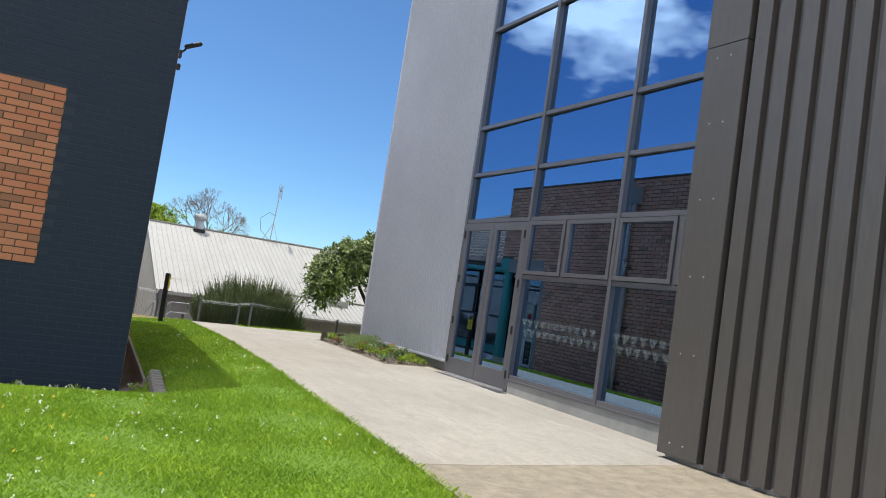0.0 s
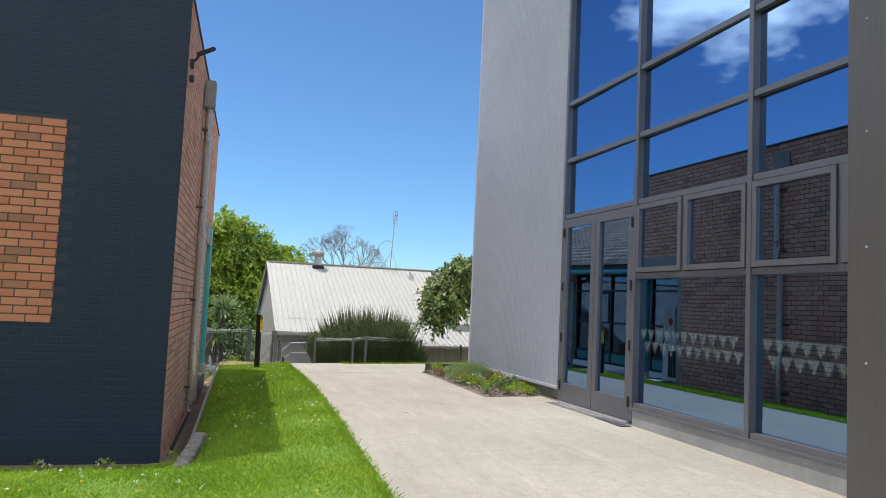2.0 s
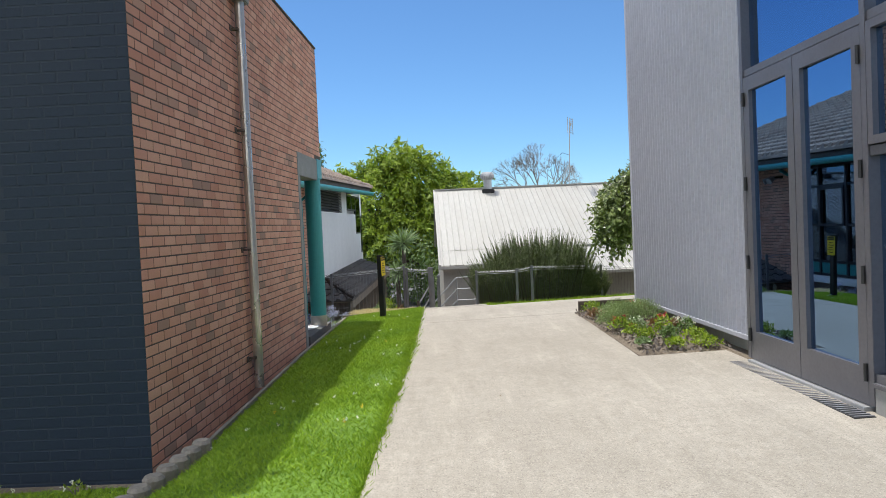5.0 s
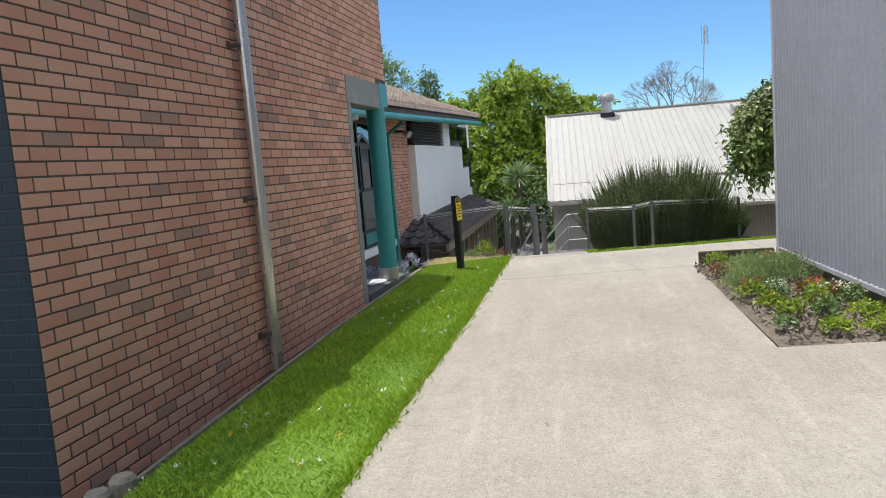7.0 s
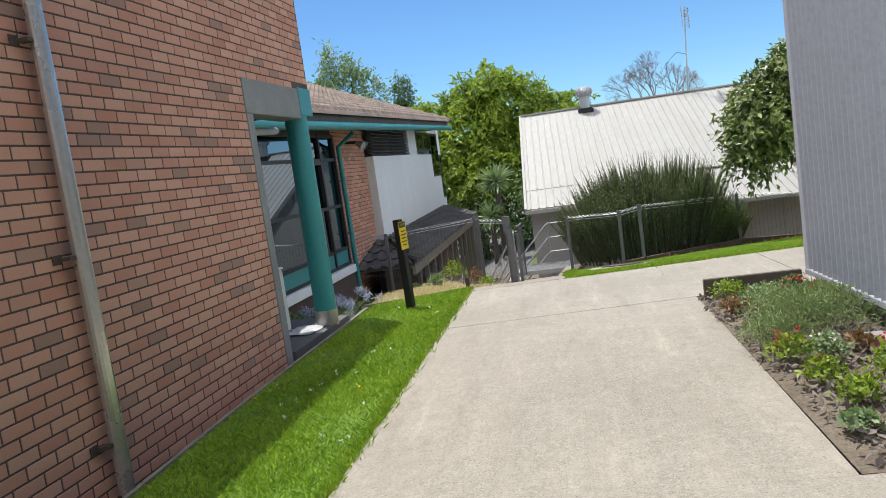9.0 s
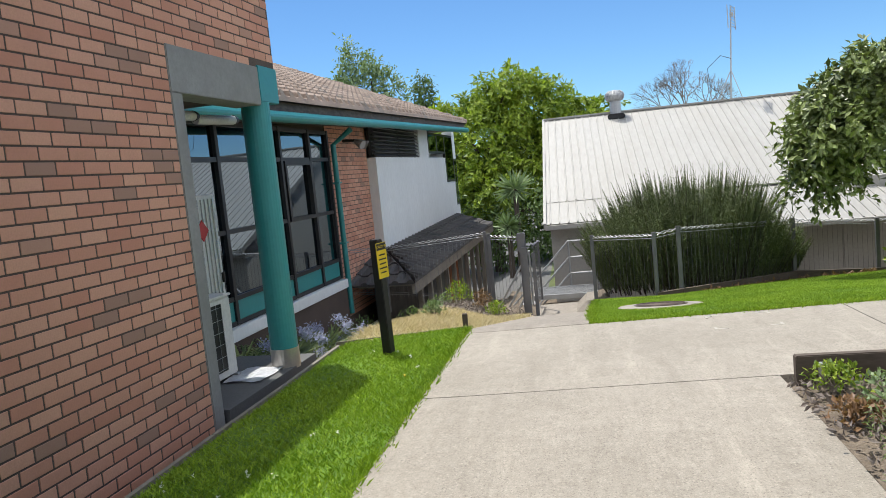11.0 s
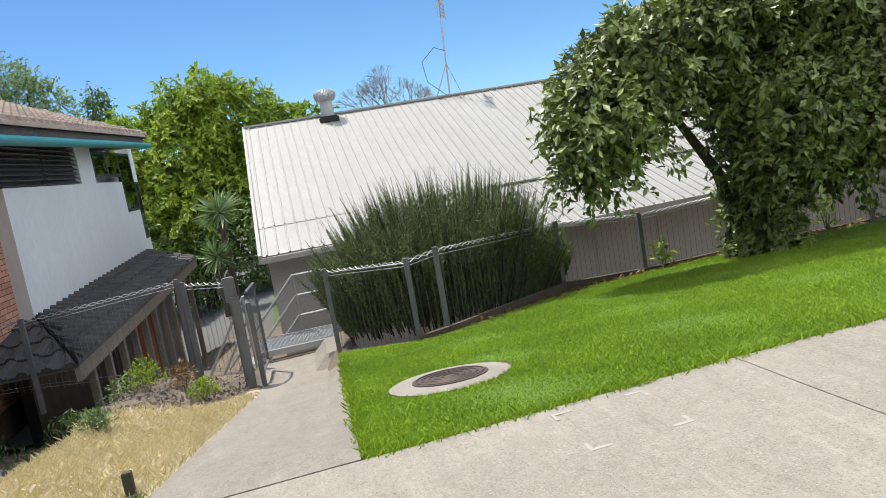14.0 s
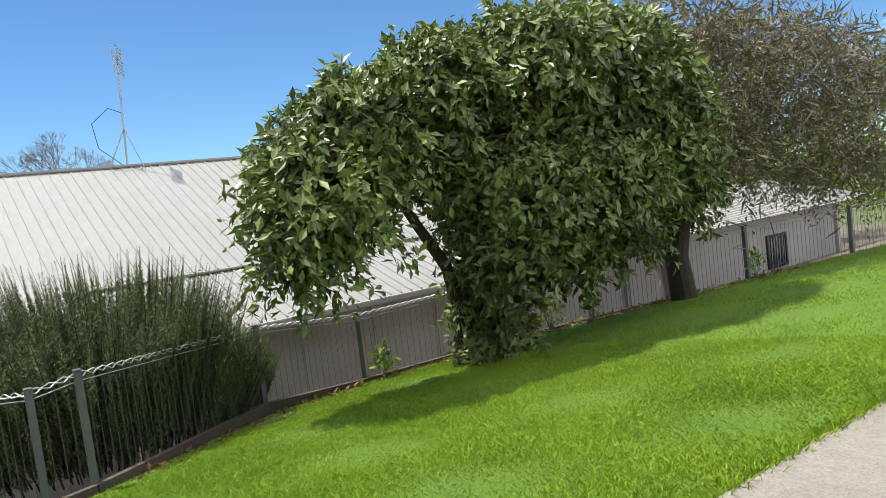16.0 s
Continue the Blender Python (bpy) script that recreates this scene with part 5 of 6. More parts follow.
def scatter(x0, x1, y0, y1, density, keep):
    n = int((x1 - x0) * (y1 - y0) * density)
    x, y = rng.uniform(x0, x1, n), rng.uniform(y0, y1, n)
    m = keep(x, y)
    x, y = x[m], y[m]
    return np.stack([x, y, gz(x, y) - 0.004], -1)


P1 = scatter(-4.5, 3.6, 3.2, 18.05, 6200, is_lawn)
P2 = scatter(4.6, 11, 17.6, 23.7, 11500, is_lawn)
P3 = scatter(11, 24, 17.6, 23.0, 1800, is_lawn)
blades("lawn_grass", P1, 0.030, 0.0044, "grass", "bright green mown lawn by the brick wall", 1.3)
blades("lawn_grass", np.concatenate([P2, P3]), 0.024, 0.0038, "grass", "bright green mown lawn above the fence", 1.3)
# ragged longer grass where lawn meets concrete, walls and edgings
n = 5200
ey = rng.uniform(4.6, 17.9, n)
ex = edge_x(ey) + rng.normal(-0.025, 0.03, n)
E1 = np.stack([ex, ey, gz(np.minimum(ex, 3.3), ey) - 0.004], -1)
n = 3600
ex = rng.uniform(4.66, 16, n)
E2y = 17.68 + rng.normal(0.015, 0.03, n)
E2 = np.stack([ex, E2y, gz(ex, E2y) - 0.004], -1)
n = 1500
ey = rng.uniform(17.8, 22.0, n)
ex = np.interp(ey, [17.7, 21.9], [4.66, 4.80]) + rng.normal(0.02, 0.025, n)
E3 = np.stack([ex, ey, gz(np.maximum(ex, 4.72), ey) - 0.004], -1)
blades("edge_grass", np.concatenate([E1, E2, E3]), 0.048, 0.0045, "grass", "ragged grass hanging over the path edge", 1.1)
blades("dry_grass", scatter(1.5, 3.9, 18.05, 22.2, 1800, lambda x, y: (x > 1.9) & (y < 22.2 - 1.1 * (3.1 - x) + rng.normal(0, 0.15, x.shape)) & ~on_slab(x, y)), 0.06, 0.005, "straw", "sun-dried straw-coloured grass on the bank", 1.3)


def leaves_mesh(name, pos, size, material, droop=0.4, aspect=0.42, normal_out=None):
    """Single folded leaves: four triangles each, pointing anyhow with some droop."""
    n = len(pos)
    d = rng.normal(size=(n, 3))
    if normal_out is not None:
        d += normal_out * 0.45
    d[:, 2] -= droop
    d /= np.linalg.norm(d, axis=1)[:, None]
    r = rng.normal(size=(n, 3))
    if normal_out is not None:
        r = r * 0.55 + normal_out * 0.9 + np.array([[0, 0, 0.8]])
    s = np.cross(d, r)
    s /= np.linalg.norm(s, axis=1)[:, None] + 1e-9
    nn = np.cross(s, d)
    ln = (size * rng.uniform(0.6, 1.3, n))[:, None]
    v = np.empty((n, 4, 3), np.float32)
    v[:, 0] = pos
    v[:, 1] = pos + d * ln * 0.5 + s * ln * aspect * 0.5 + nn * ln * 0.08
    v[:, 2] = pos + d * ln
    v[:, 3] = pos + d * ln * 0.5 - s * ln * aspect * 0.5 + nn * ln * 0.08
    i = np.arange(n)[:, None] * 4
    f = np.concatenate([i + np.array([[0, 1, 2]]), i + np.array([[0, 2, 3]])], 0)
    return quick_mesh(name, v.reshape(-1, 3), f, material)


def crown_points(blobs, n, shell=0.55, clump=0.22, per=14):
    """Leaf places: clumps near the surface of several rounded masses."""
    vol = np.array([b[3] * b[4] * b[5] for b in blobs]) ** 0.7
    m = n // per
    which = rng.choice(len(blobs), m, p=vol / vol.sum())
    b = np.array(blobs)[which]
    d = rng.normal(size=(m, 3))
    d /= np.linalg.norm(d, axis=1)[:, None]
    r = rng.uniform(shell, 1.0, m) ** 0.6
    c = b[:, :3] + d * r[:, None] * b[:, 3:6]
    p = np.repeat(c, per, 0) + rng.normal(0, clump, (m * per, 3))
    return p, np.repeat(d, per, 0)


def spray_points(blobs, n, per, length, lean=0.35):
    """Leaf places along short drooping twigs that stand on rounded masses, with gaps between them."""
    area = np.array([(b[3] * b[4] + b[4] * b[5] + b[3] * b[5]) for b in blobs])
    m = n // per
    b = np.array(blobs)[rng.choice(len(blobs), m, p=area / area.sum())]
    d = rng.normal(size=(m, 3))
    d[:, 2] += 0.25
    d /= np.linalg.norm(d, axis=1)[:, None]
    c = b[:, :3] + d * (0.80 * rng.uniform(0.3, 1.0, m) ** 0.5)[:, None] * b[:, 3:6]
    ax = d * np.array([[1, 1, 0.4]]) + rng.normal(0, lean, (m, 3))
    ax /= np.linalg.norm(ax, axis=1)[:, None]
    ln = length * rng.uniform(0.6, 1.3, m)
    t = np.tile(np.linspace(0, 1, per), m)
    cc, aa, ll = np.repeat(c, per, 0), np.repeat(ax, per, 0), np.repeat(ln, per)
    p = cc + aa * (t * ll)[:, None]
    p[:, 2] -= 0.55 * ll * t * t
    p += rng.normal(0, 0.03, p.shape)
    return p, np.repeat(d, per, 0) * 0.6 + aa * 0.7


def limbs(bm, base, targets, r0, seg=8, wobble=0.12, fork=0.35):
    base = Vector(base)
    for t in targets:
        t = Vector(t)
        pts = [base.lerp(t, k / 5) + Vector(rng.normal(0, wobble, 3)) * (0 < k < 5) + Vector((0, 0, 0.25 * math.sin(math.pi * k / 5))) for k in range(6)]
        tube(bm, pts, [r0 * (1 - 0.8 * k / 5) for k in range(6)], seg)
        for k in (3, 4):
            for q in range(2):
                e = pts[k] + Vector(rng.normal(0, 0.4, 3).clip(-0.6, 0.6)) * (t - base).length * 0.22
                mid = pts[k].lerp(e, 0.5) + Vector(rng.normal(0, 0.08, 3))
                tube(bm, [pts[k], mid, e], [r0 * fork * 0.6, r0 * fork * 0.4, r0 * 0.06], 5)


def tree(name, label, trunk, blobs, n, size, material, r0=0.14, droop=0.4, clump=0.22, shell=0.55, bark="trunk", aspect=0.42, per=14, spray=0.0):
    tr = thing(name, label, "tree")
    bm = bmesh.new()
    tx, ty, tz, th = trunk
    fork = (tx + 0.1, ty, tz + th)
    tube(bm, [(tx, ty, tz - 0.3), (tx + 0.03, ty, tz + 0.15), (tx - 0.04, ty + 0.03, tz + th * 0.6), fork], [r0 * 1.35, r0 * 1.05, r0 * 0.9, r0 * 0.85], 12)
    limbs(bm, fork, [(b[0], b[1], b[2] + 0.2 * b[5]) for b in blobs], r0 * 0.55)
    part("trunk", bm, bark, tr)
    p, d = spray_points(blobs, n, per, spray) if spray else crown_points(blobs, n, shell, clump, per)
    part("crown", leaves_mesh("crown", p, size, material, droop, aspect, d), material, tr)
    return tr


# the broad glossy tree at the fence
tree("broadleaf_tree", "broad evergreen tree with glossy drooping dark leaves", (13.72, 22.2, -0.75, 1.5),
     [(8.45, 22.2, 1.62, 0.68, 0.8, 0.85), (8.15, 22.2, 1.1, 0.34, 0.4, 0.4), (9.0, 22.2, 2.15, 0.8, 0.8, 0.62), (9.9, 22.2, 2.55, 0.8, 0.9, 0.6), (10.6, 22.1, 1.55, 0.8, 1.0, 0.9), (11.2, 22.1, 2.75, 1.0, 1.1, 0.75), (12.3, 22.1, 2.7, 1.0, 1.1, 0.9), (11.7, 22.0, 1.5, 1.0, 1.0, 0.85), (13.0, 22.1, 2.05, 0.95, 1.0, 1.0),
      (13.4, 22.2, 1.25, 0.75, 0.8, 0.65), (10.5, 22.0, 0.85, 0.55, 0.6, 0.45), (12.4, 22.3, 0.75, 0.75, 0.7, 0.42), (10.55, 22.5, 0.1, 0.32, 0.35, 0.55), (10.55, 22.5, -0.3, 0.24, 0.3, 0.25), (11.4, 22.5, 0.45, 0.55, 0.5, 0.35)],
     112000, 0.125, "leaf_dark", r0=0.18, droop=0.65, per=24, aspect=0.46, spray=0.38)
BROWN = [(15.3, 22.6, 2.4, 1.5, 1.4, 1.2), (16.6, 22.6, 2.9, 1.7, 1.4, 1.1), (18.3, 22.5, 2.5, 1.8, 1.5, 1.3), (15.2, 22.6, 1.4, 1.0, 1.0, 0.8), (17.2, 22.4, 1.5, 1.6, 1.2, 0.8), (19.6, 22.0, 1.8, 1.5, 1.2, 1.3), (14.9, 22.7, 3.4, 1.2, 1.0, 0.9), (18.6, 22.3, 0.9, 1.3, 1.0, 0.5)]
sparse = tree("sparse_tree", "sparse brownish tree with thin twigs and small leaves", (14.35, 22.95, -0.8, 1.6), BROWN,
     38000, 0.085, "leaf_brown", r0=0.12, droop=0.5, per=14, bark="twig", spray=0.5)
p, d = spray_points(BROWN, 4200, 3, 0.5)
tagged(part("twig_rest", leaves_mesh("twig_rest", p, 0.36, "twig", 0.1, 0.02, d), "twig", sparse, "fine bare grey twigs"), kind="stuff")
second = thing("tree_stem", "dark leaning second stem under the evergreen crown", "tree")
bm = bmesh.new()
tube(bm, [(10.2, 22.75, -1.0), (10.25, 22.7, -0.3), (10.5, 22.5, 0.5), (11.0, 22.3, 1.5)], [0.16, 0.13, 0.11, 0.07], 10)
tube(bm, [(10.28, 22.68, -0.2), (9.9, 22.4, 0.6), (9.2, 22.3, 1.6)], [0.09, 0.07, 0.04], 8)
part("stem", bm, "trunk", second)
# trees beyond the sheds
tree("garden_tree", "tall bright yellow-green leafy tree beyond the sheds", (0.6, 43, -2.4, 3.0),
     [(0.5, 43, 2.8, 2.6, 2.2, 2.4), (3.2, 43.5, 3.8, 2.2, 2.0, 1.9), (-1.8, 43, 1.9, 2.2, 2.0, 2.3), (5.4, 44, 3.0, 1.9, 1.8, 1.4), (1.2, 42, 0.6, 3.2, 2.0, 1.9), (2.3, 43, 5.0, 1.1, 1.1, 0.9), (-3.4, 43.5, 0.6, 1.8, 1.6, 1.8), (4.4, 42.5, 1.2, 2.0, 1.8, 1.6)],
     52000, 0.26, "leaf_lime", r0=0.28, droop=0.6, per=26, spray=0.95)
tree("shade_tree", "dark green trees in the gully beyond the sheds", (1.5, 41, -2.4, 1.5),
     [(-0.5, 40.5, -0.9, 2.2, 1.4, 1.5), (2.0, 40.8, -1.2, 2.0, 1.4, 1.4), (3.4, 40.5, -0.6, 1.4, 1.2, 1.6), (-3.0, 41, -0.8, 2.2, 1.4, 1.6), (-6, 42, 0.0, 2.5, 1.6, 2.0)],
     12000, 0.22, "leaf_mid", r0=0.2, droop=0.3, clump=0.2, per=12)
tree("pale_tree", "pale green upright tree behind the tiled roof", (-8.5, 60, -2.4, 7.0),
     [(-9.4, 60, 8.4, 0.8, 0.9, 2.7), (-8.0, 60, 7.9, 0.9, 0.9, 2.4), (-6.7, 60, 7.0, 0.9, 0.9, 2.0), (-10.4, 60, 6.6, 0.9, 0.9, 2.2), (-8.0, 60, 4.6, 3.0, 1.5, 2.0)],
     9000, 0.32, "leaf_pale", r0=0.3, droop=0.1, clump=0.25, per=12)
tree("conifer", "small dark conifer behind the pale tree", (-4.9, 62, -2.4, 6.0),
     [(-4.9, 62, 7.0, 0.7, 0.7, 1.3), (-5.0, 62, 5.0, 1.2, 1.0, 1.4)], 3500, 0.3, "leaf_mid", r0=0.15, clump=0.25, per=10)
tree("hill_tree", "rounded far treetops on the skyline", (10.5, 95, -2.4, 4.0),
     [(19.5, 95, 3.6, 3.0, 2, 1.8), (9, 95, 2.4, 4.0, 2, 2.2), (2, 95, 2.6, 4.5, 2, 2.5), (-7, 96, 5.0, 5, 2, 3.0), (28, 96, 2.0, 6, 2, 2.2)],
     9000, 0.5, "leaf_mid", r0=0.3, clump=0.4, per=10)
tree("side_tree", "bright green trees beyond the far end of the fence", (33, 30, -2.0, 1.5),
     [(31, 30, 0.5, 2.6, 2.0, 2.0), (35, 29, 1.2, 3.0, 2.0, 2.6), (28.6, 31, 0.2, 1.6, 1.4, 1.4), (32, 34, 3.0, 1.2, 1.2, 3.2)], 9000, 0.2, "leaf_lime", r0=0.2, clump=0.2, per=12)

# bare tree on the skyline
bare = thing("bare_tree", "leafless fine-twigged tree on the skyline", "tree")
bm = bmesh.new()


def branch(p, d, ln, r, depth):
    e = p + d * ln
    tube(bm, [p, p.lerp(e, 0.5) + Vector(rng.normal(0, 0.03 * ln, 3)), e], [r, r * 0.85, r * 0.7], 5 if depth > 2 else 3, caps=False)
    if depth == 0:
        return
    for _ in range(3 if depth > 1 else 4):
        nd = (d + Vector(rng.normal(0, 0.42, 3)) + Vector((0, 0, 0.08))).normalized()
        branch(e, nd, ln * rng.uniform(0.62, 0.8), r * 0.62, depth - 1)


branch(Vector((14.0, 70, -2.4)), Vector((0, 0, 1)), 5.6, 0.22, 0)
for s in range(7):
    branch(Vector((14.0, 70, 2.2 + 0.15 * s)), Vector((math.sin(s * 0.95 + 0.4), 0.3 * math.cos(s * 1.7), 0.85)).normalized(), 1.75, 0.075, 5)
tagged(part("branching", bm, "twig", bare), kind="stuff")

# rosemary hedge behind the fence
rose = thing("rosemary_bush", "large upright rosemary bush spilling over the fence", "bush")
NS = 2000
bx, by = rng.uniform(-1, 1, NS), rng.uniform(-1, 1, NS)
keep = bx ** 2 + by ** 2 < 1
bx, by = bx[keep], by[keep]
hgt = np.sqrt(np.clip(1.05 - bx ** 2 * 0.75 - by ** 2 * 0.45, 0.08, 1))
pts_all, dirs_all, size_all = [], [], []
stems = bmesh.new()
for x, y, h in zip(bx, by, hgt):
    X, Y = 6.6 + 1.55 * x, 24.1 + 0.72 * y
    z0 = -0.98 + 0.1 * h
    ln = (2.08 * h * rng.uniform(0.66, 1.05) - 0.08) * (1.0 if x < 0.6 else 0.72)
    out = Vector((x * (0.42 if x > 0 else 0.28) + rng.normal(0, 0.07), y * 0.33 + rng.normal(0, 0.06), 1)).normalized()
    base = Vector((X, Y, z0))
    k = max(10, int(ln * 52))
    t = np.linspace(rng.uniform(0.03, 0.28), 1, k)
    lean_out = np.stack([0.22 * x * t ** 2, 0.18 * y * t ** 2, 0.05 * t], -1) * ln * 0.5
    p = np.array(base)[None] + np.array(out)[None] * (t * ln)[:, None] + lean_out
    pts_all.append(p)
    dirs_all.append(np.repeat(np.array(out)[None], k, 0))
    size_all.append(0.048 * np.clip((1.02 - t) * 5.0, 0.35, 1.0))
    if rng.random() < 0.2:
        tube(stems, [base, Vector(p[k // 2]), Vector(p[-1])], [0.011, 0.007, 0.002], 3, caps=False)
p, d, sz = np.concatenate(pts_all), np.concatenate(dirs_all), np.concatenate(size_all)
p, d, sz = np.repeat(p, 5, 0), np.repeat(d, 5, 0), np.repeat(sz, 5, 0)
part("needles", leaves_mesh("needles", p, sz, "rosemary", droop=-0.2, aspect=0.24, normal_out=d * 1.7), "rosemary", rose)
tagged(part("stem_rest", stems, "trunk", rose), kind="stuff")


def clump(name, label, x, y, r, h, n, size, material, flowers=None, droop=-0.3, aspect=0.45, z=None, group="bed plants"):
    """A small garden plant: a low mound of leaves with a few stems, and flowers if any."""
    z = float(gz(x, y)) + 0.02 if z is None else z
    pl = thing(name, label, "plant", group)
    q = rng.normal(0, 0.5, (n, 2))
    q = q[(q ** 2).sum(1) < 1]
    t = rng.uniform(0.1, 1, len(q)) ** 0.7
    pos = np.stack([x + q[:, 0] * r, y + q[:, 1] * r, z + h * t * (1 - 0.6 * (q ** 2).sum(1))], -1)
    out = np.stack([q[:, 0], q[:, 1], 0.6 + 0 * t], -1)
    part("leaves", leaves_mesh("leaves", pos, size, material, droop, aspect, out), material, pl)
    bm = bmesh.new()
    for a in range(6):
        an = a * 1.05
        tube(bm, [(x, y, z - 0.03), (x + math.cos(an) * r * 0.5, y + math.sin(an) * r * 0.5, z + h * 0.6)], [0.006, 0.003], 4, caps=False)
    tagged(part("stem_rest", bm, "twig", pl), kind="stuff")
    if flowers:
        m = int(flowers[1])
        c = np.stack([x + rng.uniform(-0.7, 0.7, m) * r, y + rng.uniform(-0.7, 0.7, m) * r, z + h * rng.uniform(0.75, 1.05, m)], -1)
        c = np.repeat(c, 9, 0) + rng.normal(0, 0.012, (m * 9, 3))
        tagged(part("flowers", leaves_mesh("flowers", c, 0.024, flowers[0], 0, 0.7), flowers[0], pl), kind="stuff")
    return pl


BED = [
    (5.95, 15.12, 0.16, 0.26, "leaf_lime", None), (6.2, 14.95, 0.2, 0.2, "leaf_pale", None), (6.42, 15.0, 0.14, 0.26, "leaf_mid", ("petal_red", 5)),
    (5.88, 14.6, 0.13, 0.16, "leaf_rust", None), (6.12, 14.6, 0.22, 0.26, "leaf_pale", None), (6.5, 14.6, 0.14, 0.24, "leaf_rust", ("petal_red", 3)),
    (5.88, 13.62, 0.2, 0.3, "lavender", None), (6.08, 13.9, 0.28, 0.42, "lavender", None), (6.32, 13.85, 0.26, 0.44, "lavender", None), (6.1, 14.25, 0.26, 0.4, "lavender", None), (6.35, 14.25, 0.22, 0.38, "lavender", None),
    (5.86, 13.28, 0.17, 0.24, "leaf_lime", ("petal_red", 4)), (6.04, 13.2, 0.15, 0.24, "leaf_pale", ("petal_white", 4)), (6.47, 13.15, 0.15, 0.2, "leaf_rust", ("petal_white", 5)),
    (5.9, 12.85, 0.14, 0.2, "leaf_lime", ("petal_red", 1)), (6.2, 12.75, 0.17, 0.34, "leaf_lime", ("petal_red", 3)), (6.46, 12.75, 0.14, 0.28, "leaf_mid", ("petal_white", 4)),
    (5.93, 12.52, 0.13, 0.2, "leaf_lime", None), (6.15, 12.4, 0.13, 0.24, "leaf_mid", None), (6.42, 12.35, 0.18, 0.2, "leaf_lime", None),
    (5.82, 12.2, 0.1, 0.1, "leaf_pale", None), (6.1, 12.05, 0.14, 0.12, "leaf_lime", None), (6.4, 12.0, 0.17, 0.14, "leaf_lime", None), (6.3, 13.4, 0.12, 0.12, "leaf_rust", None),
]
for x, y, r, h, mt, fl in BED:
    kind = {"lavender": ("lavender_bush", "grey-green lavender mound in the flower bed"), "leaf_rust": ("bedding_plant", "rust-leaved low plant in the flower bed")}.get(mt, ("bedding_plant", "small green plant in the mulched flower bed" if not fl else "flowering plant with %s blooms in the bed" % ("red" if "red" in fl[0] else "white")))
    lav = mt == "lavender"
    clump(kind[0], kind[1], x, y, r * (1.15 if y > 13.6 else 0.85), h * 0.64, 1100 if lav else 300, 0.05 if lav else 0.04, mt, fl, aspect=0.16 if lav else 0.55, z=float(gz(5.8, y)) + 0.04)
# chips of bark lying on the bed
chips = scatter(5.72, 6.6, 11.86, 15.3, 520, lambda x, y: x > 0)
chips[:, 2] = gz(5.8, chips[:, 1]) + 0.055
tagged(new("bark_chips", leaves_mesh("bark_chips", chips, 0.05, "twig", 0.2, 0.5)), "loose bark chips over the bed", "mulch", kind="stuff")

bm = bmesh.new()
bmesh.ops.create_icosphere(bm, subdivisions=3, radius=1.0)
for v in bm.verts:
    k = 1 + 0.12 * math.sin(5 * v.co.x + 1) * math.cos(4 * v.co.y)
    v.co = Vector((6.45 + 0.12 * k * v.co.x, 13.5 + 0.15 * k * v.co.y, 0.06 + 0.06 * k * v.co.z))
solo("stone", bm, "plinth", "smooth grey stone lying on the bed mulch", "stone", smooth=True)
# sticks and bark on the bank
bank_chips = scatter(0.6, 3.7, 20.6, 24.4, 420, lambda x, y: (y > 22.2 - 1.1 * (3.1 - x)) & ~on_slab(x, y))
bank_chips[:, 2] += 0.012
tagged(new("bark_chips", leaves_mesh("bark_chips", bank_chips, 0.07, "twig", 0.15, 0.35)), "loose sticks and bark over the bank", "mulch", kind="stuff")
kerb_chips = scatter(6.4, 16, 21.6, 23.8, 300, lambda x, y: (y > fence_y(x) - 0.4) & (y < fence_y(x) - 0.08))
kerb_chips[:, 2] += 0.02
tagged(new("leaf_litter", leaves_mesh("leaf_litter", kerb_chips, 0.07, "leaf_rust", 0.1, 0.5)), "dry leaf litter along the fence kerb", "litter", kind="stuff")
# daisies and clover heads in the lawn
for nm, mt, cnt in (("lawn_daisies", "petal_white", 260), ("lawn_buttercups", "yellow", 70)):
    q = scatter(-3.5, 3.3, 4.0, 17.5, 12, lambda x, y: is_lawn(x, y) & (np.sin(x * 2.1) + np.sin(y * 1.7 + x) > -0.3))[:cnt]
    q[:, 2] += 0.04
    q = np.repeat(q, 6, 0) + rng.normal(0, 0.006, (len(q) * 6, 3))
    tagged(new(nm, leaves_mesh(nm, q, 0.018, mt, 0.0, 0.8)), "tiny %s flowers dotted in the lawn" % ("white" if mt == "petal_white" else "yellow"), "flower", kind="stuff")
fallen = thing("fallen_leaf", "single dry brown leaf on the concrete path", "leaf")
part("blade", leaves_mesh("blade", np.array([[4.15, 10.55, float(gz(4.15, 10.55)) + 0.012]]), 0.035, "leaf_rust", 0.0, 0.6), "leaf_rust", fallen)
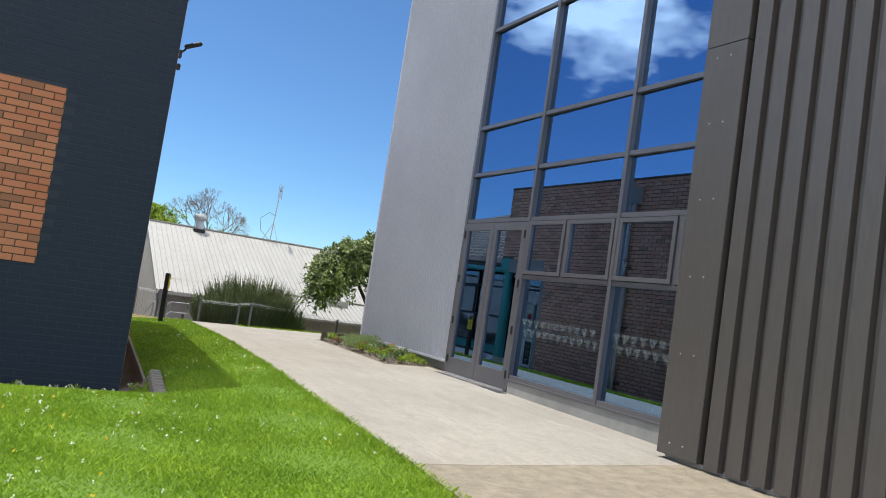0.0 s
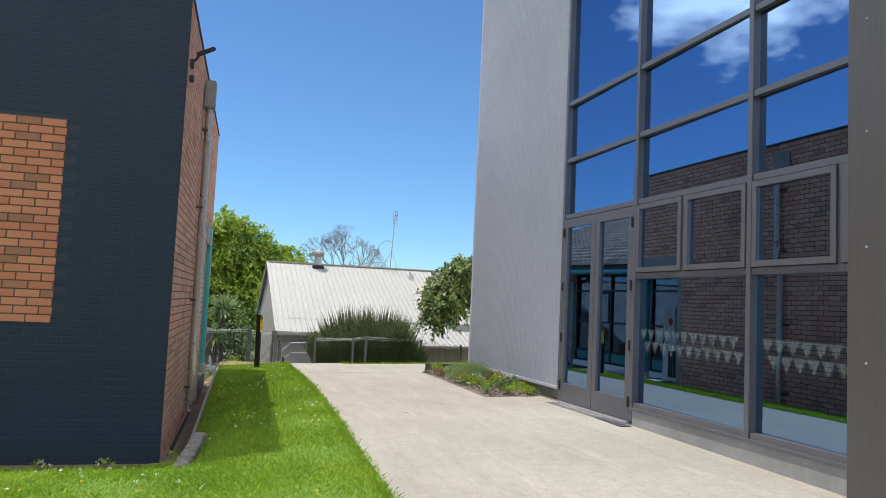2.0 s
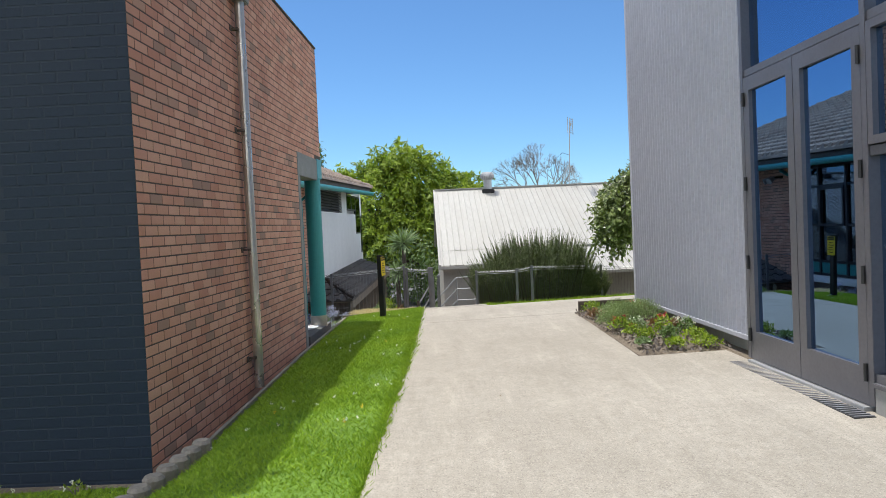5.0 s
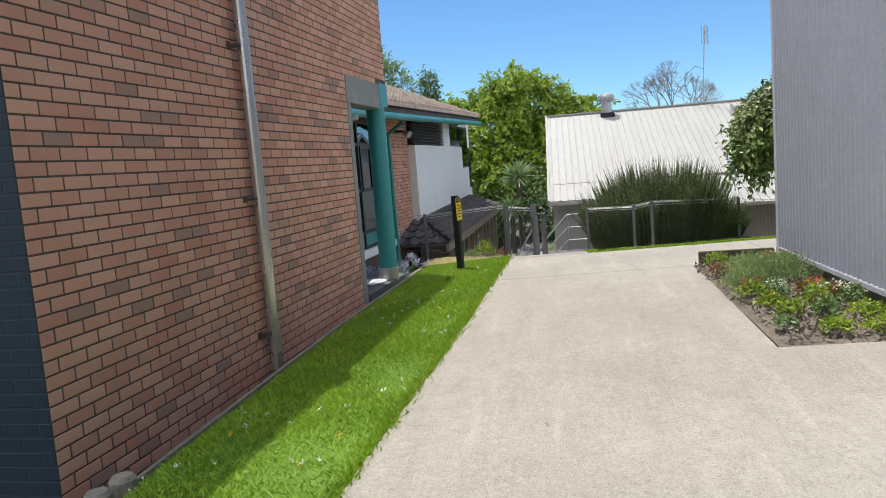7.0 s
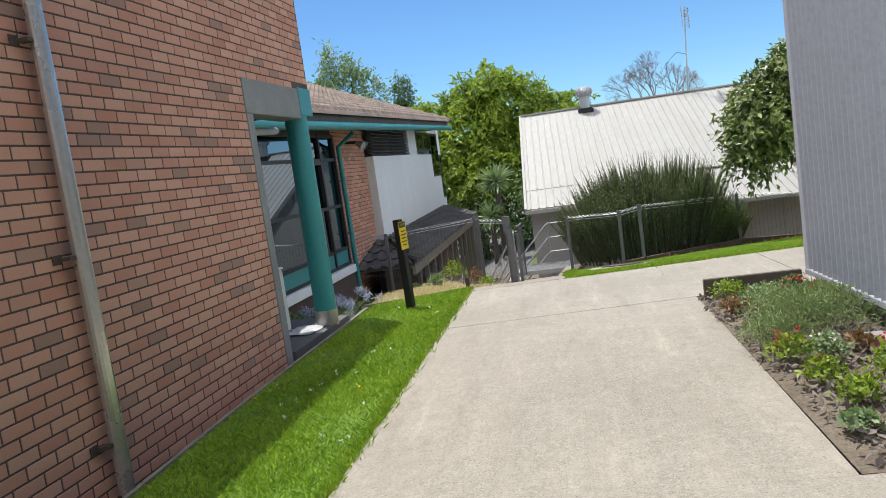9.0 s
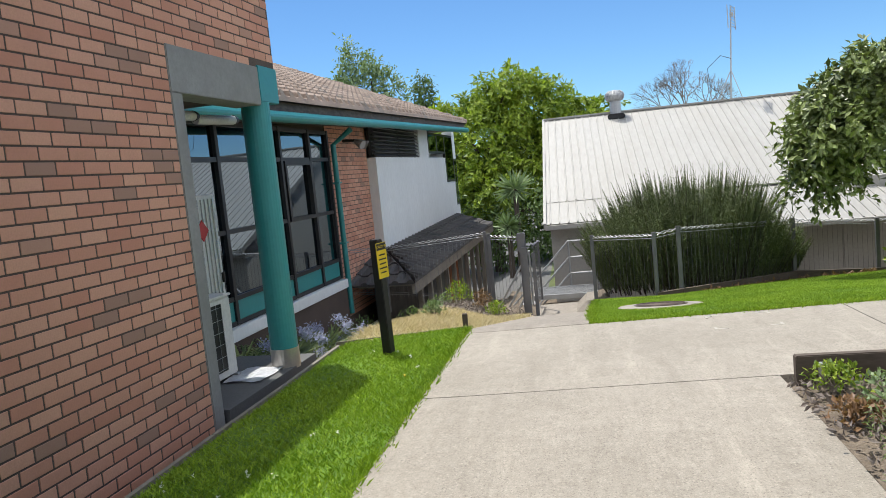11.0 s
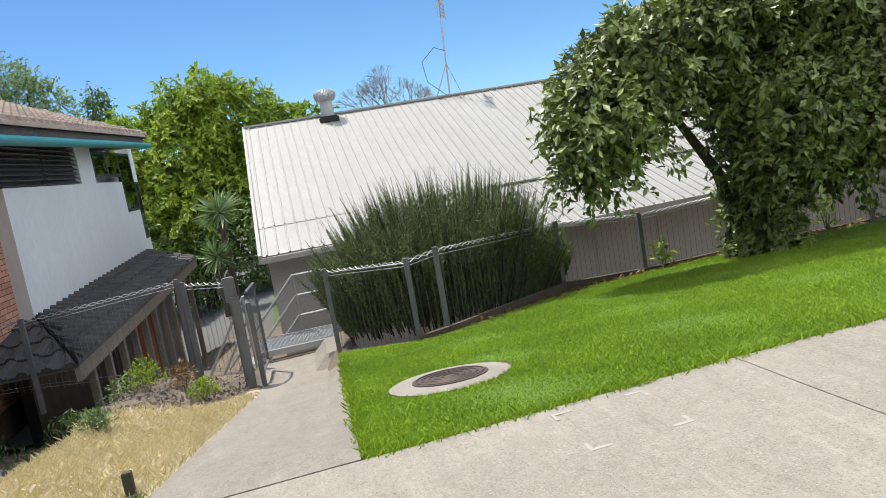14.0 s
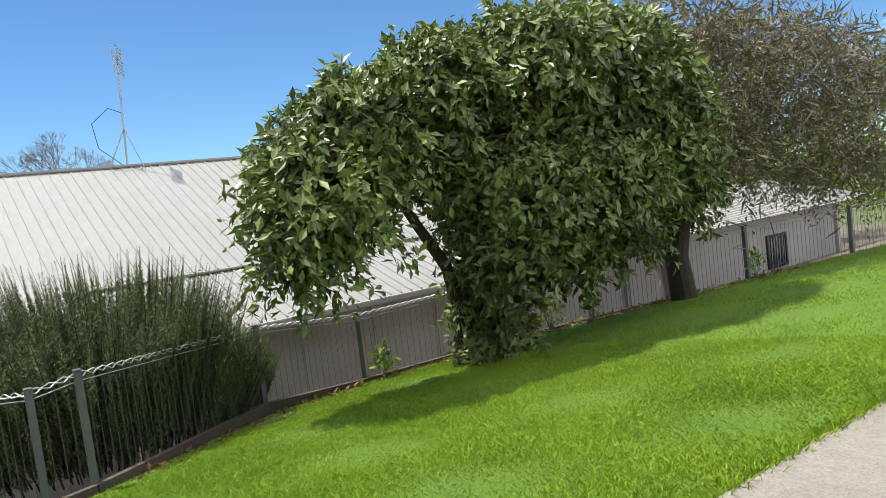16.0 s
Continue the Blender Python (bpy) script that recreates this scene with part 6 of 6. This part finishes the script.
# agapanthus at the porch corner
for x, y, hh in ((1.2, 18.4, 0.45), (0.75, 18.5, 0.45), (1.1, 18.85, 0.5), (0.6, 18.95, 0.5), (1.45, 19.0, 0.5), (1.35, 19.35, 0.5), (0.7, 19.6, 0.45), (1.2, 19.9, 0.45), (0.7, 20.4, 0.3), (0.95, 21.1, 0.3)):
    ag = thing("agapanthus", "strappy agapanthus clump with pale blue flower heads", "plant", "agapanthus by the porch")
    z0 = float(gz(x, y)) + 0.03
    v, f = [], []
    for k in range(110):
        a = rng.uniform(0, 2 * math.pi)
        ln, w = rng.uniform(0.5, 0.95), 0.019
        dv = np.array([math.cos(a), math.sin(a)])
        sd = np.array([-dv[1], dv[0]]) * w
        b = len(v)
        for t in (0, 0.35, 0.7, 1.0):
            c = np.array([x, y]) + dv * ln * t * 0.8
            zz = z0 + ln * (1.55 * t - 1.25 * t * t)
            wt = 1 - 0.85 * t
            v += [(c[0] - sd[0] * wt, c[1] - sd[1] * wt, zz), (c[0] + sd[0] * wt, c[1] + sd[1] * wt, zz)]
        for q in range(3):
            f.append((b + 2 * q, b + 2 * q + 1, b + 2 * q + 3, b + 2 * q + 2))
    part("leaves", quick_mesh("leaves", v, f, "leaf_dark"), "leaf_dark", ag)
    for k in range(3):
        a = rng.uniform(-1.0, 1.2)
        tip = (x + 0.6 * math.cos(a), y + 0.3 * math.sin(a), z0 + hh * rng.uniform(0.8, 1.3))
        bm = bmesh.new()
        tube(bm, [(x, y, z0), ((x + tip[0]) / 2, (y + tip[1]) / 2, z0 + hh * 0.75), tip], 0.006, 5)
        fs = part("stalk", bm, "leaf_pale", ag)
        c = np.array(tip)[None] + rng.normal(0, 0.035, (90, 3))
        tagged(part("flower_head", leaves_mesh("flower_head", c, 0.035, "petal_blue", 0, 0.5), "petal_blue", fs), kind="stuff")
# cabbage trees in the gully
for x, y, z, s in ((2.6, 38, 0.7, 1.0), (2.3, 37.4, -0.6, 0.8)):
    cb = thing("cabbage_tree", "spiky-headed cabbage tree beyond the shed", "tree", "cabbage trees")
    part("trunk", tubes((((x, y, -2.6), (x, y, z)), [0.12, 0.09]), seg=8), "trunk", cb)
    pos = np.repeat(np.array([[x, y, z]]), 160, 0)
    part("crown", leaves_mesh("crown", pos, 0.75 * s, "leaf_pale", -0.15, 0.06), "leaf_pale", cb)
# weeds on the bank
for x, y, r, h, mt in ((1.9, 22.3, 0.3, 0.35, "leaf_mid"), (2.6, 23.0, 0.25, 0.4, "leaf_lime"), (3.2, 22.9, 0.2, 0.25, "leaf_lime"), (2.2, 23.5, 0.3, 0.4, "leaf_pale"), (1.2, 22.0, 0.4, 0.5, "leaf_mid"), (2.9, 23.6, 0.2, 0.35, "leaf_rust"), (2.55, 20.9, 0.15, 0.2, "leaf_pale")):
    clump("weed", "small weedy shrub on the mulched bank", x, y, r, h, 320, 0.07, mt, group="bank weeds", aspect=0.3)
# low growth at the foot of the navy wall
for x, y in ((0.9, 10.2), (0.3, 10.2), (-0.3, 10.25), (1.55, 10.3), (-1.0, 10.3), (1.7, 9.9)):
    clump("weed", "small weeds at the foot of the painted wall", x, y, 0.09, 0.06, 40, 0.045, "leaf_lime", ("petal_white", 2), group="wall weeds")
for x, y in ((15.2, 22.0), (11.9, 23.0), (9.6, 23.5), (12.4, 22.7)):
    clump("weed", "leafy shoot beside the fence kerb", x, y, 0.15, 0.45, 90, 0.1, "leaf_lime", group="fence shoots")
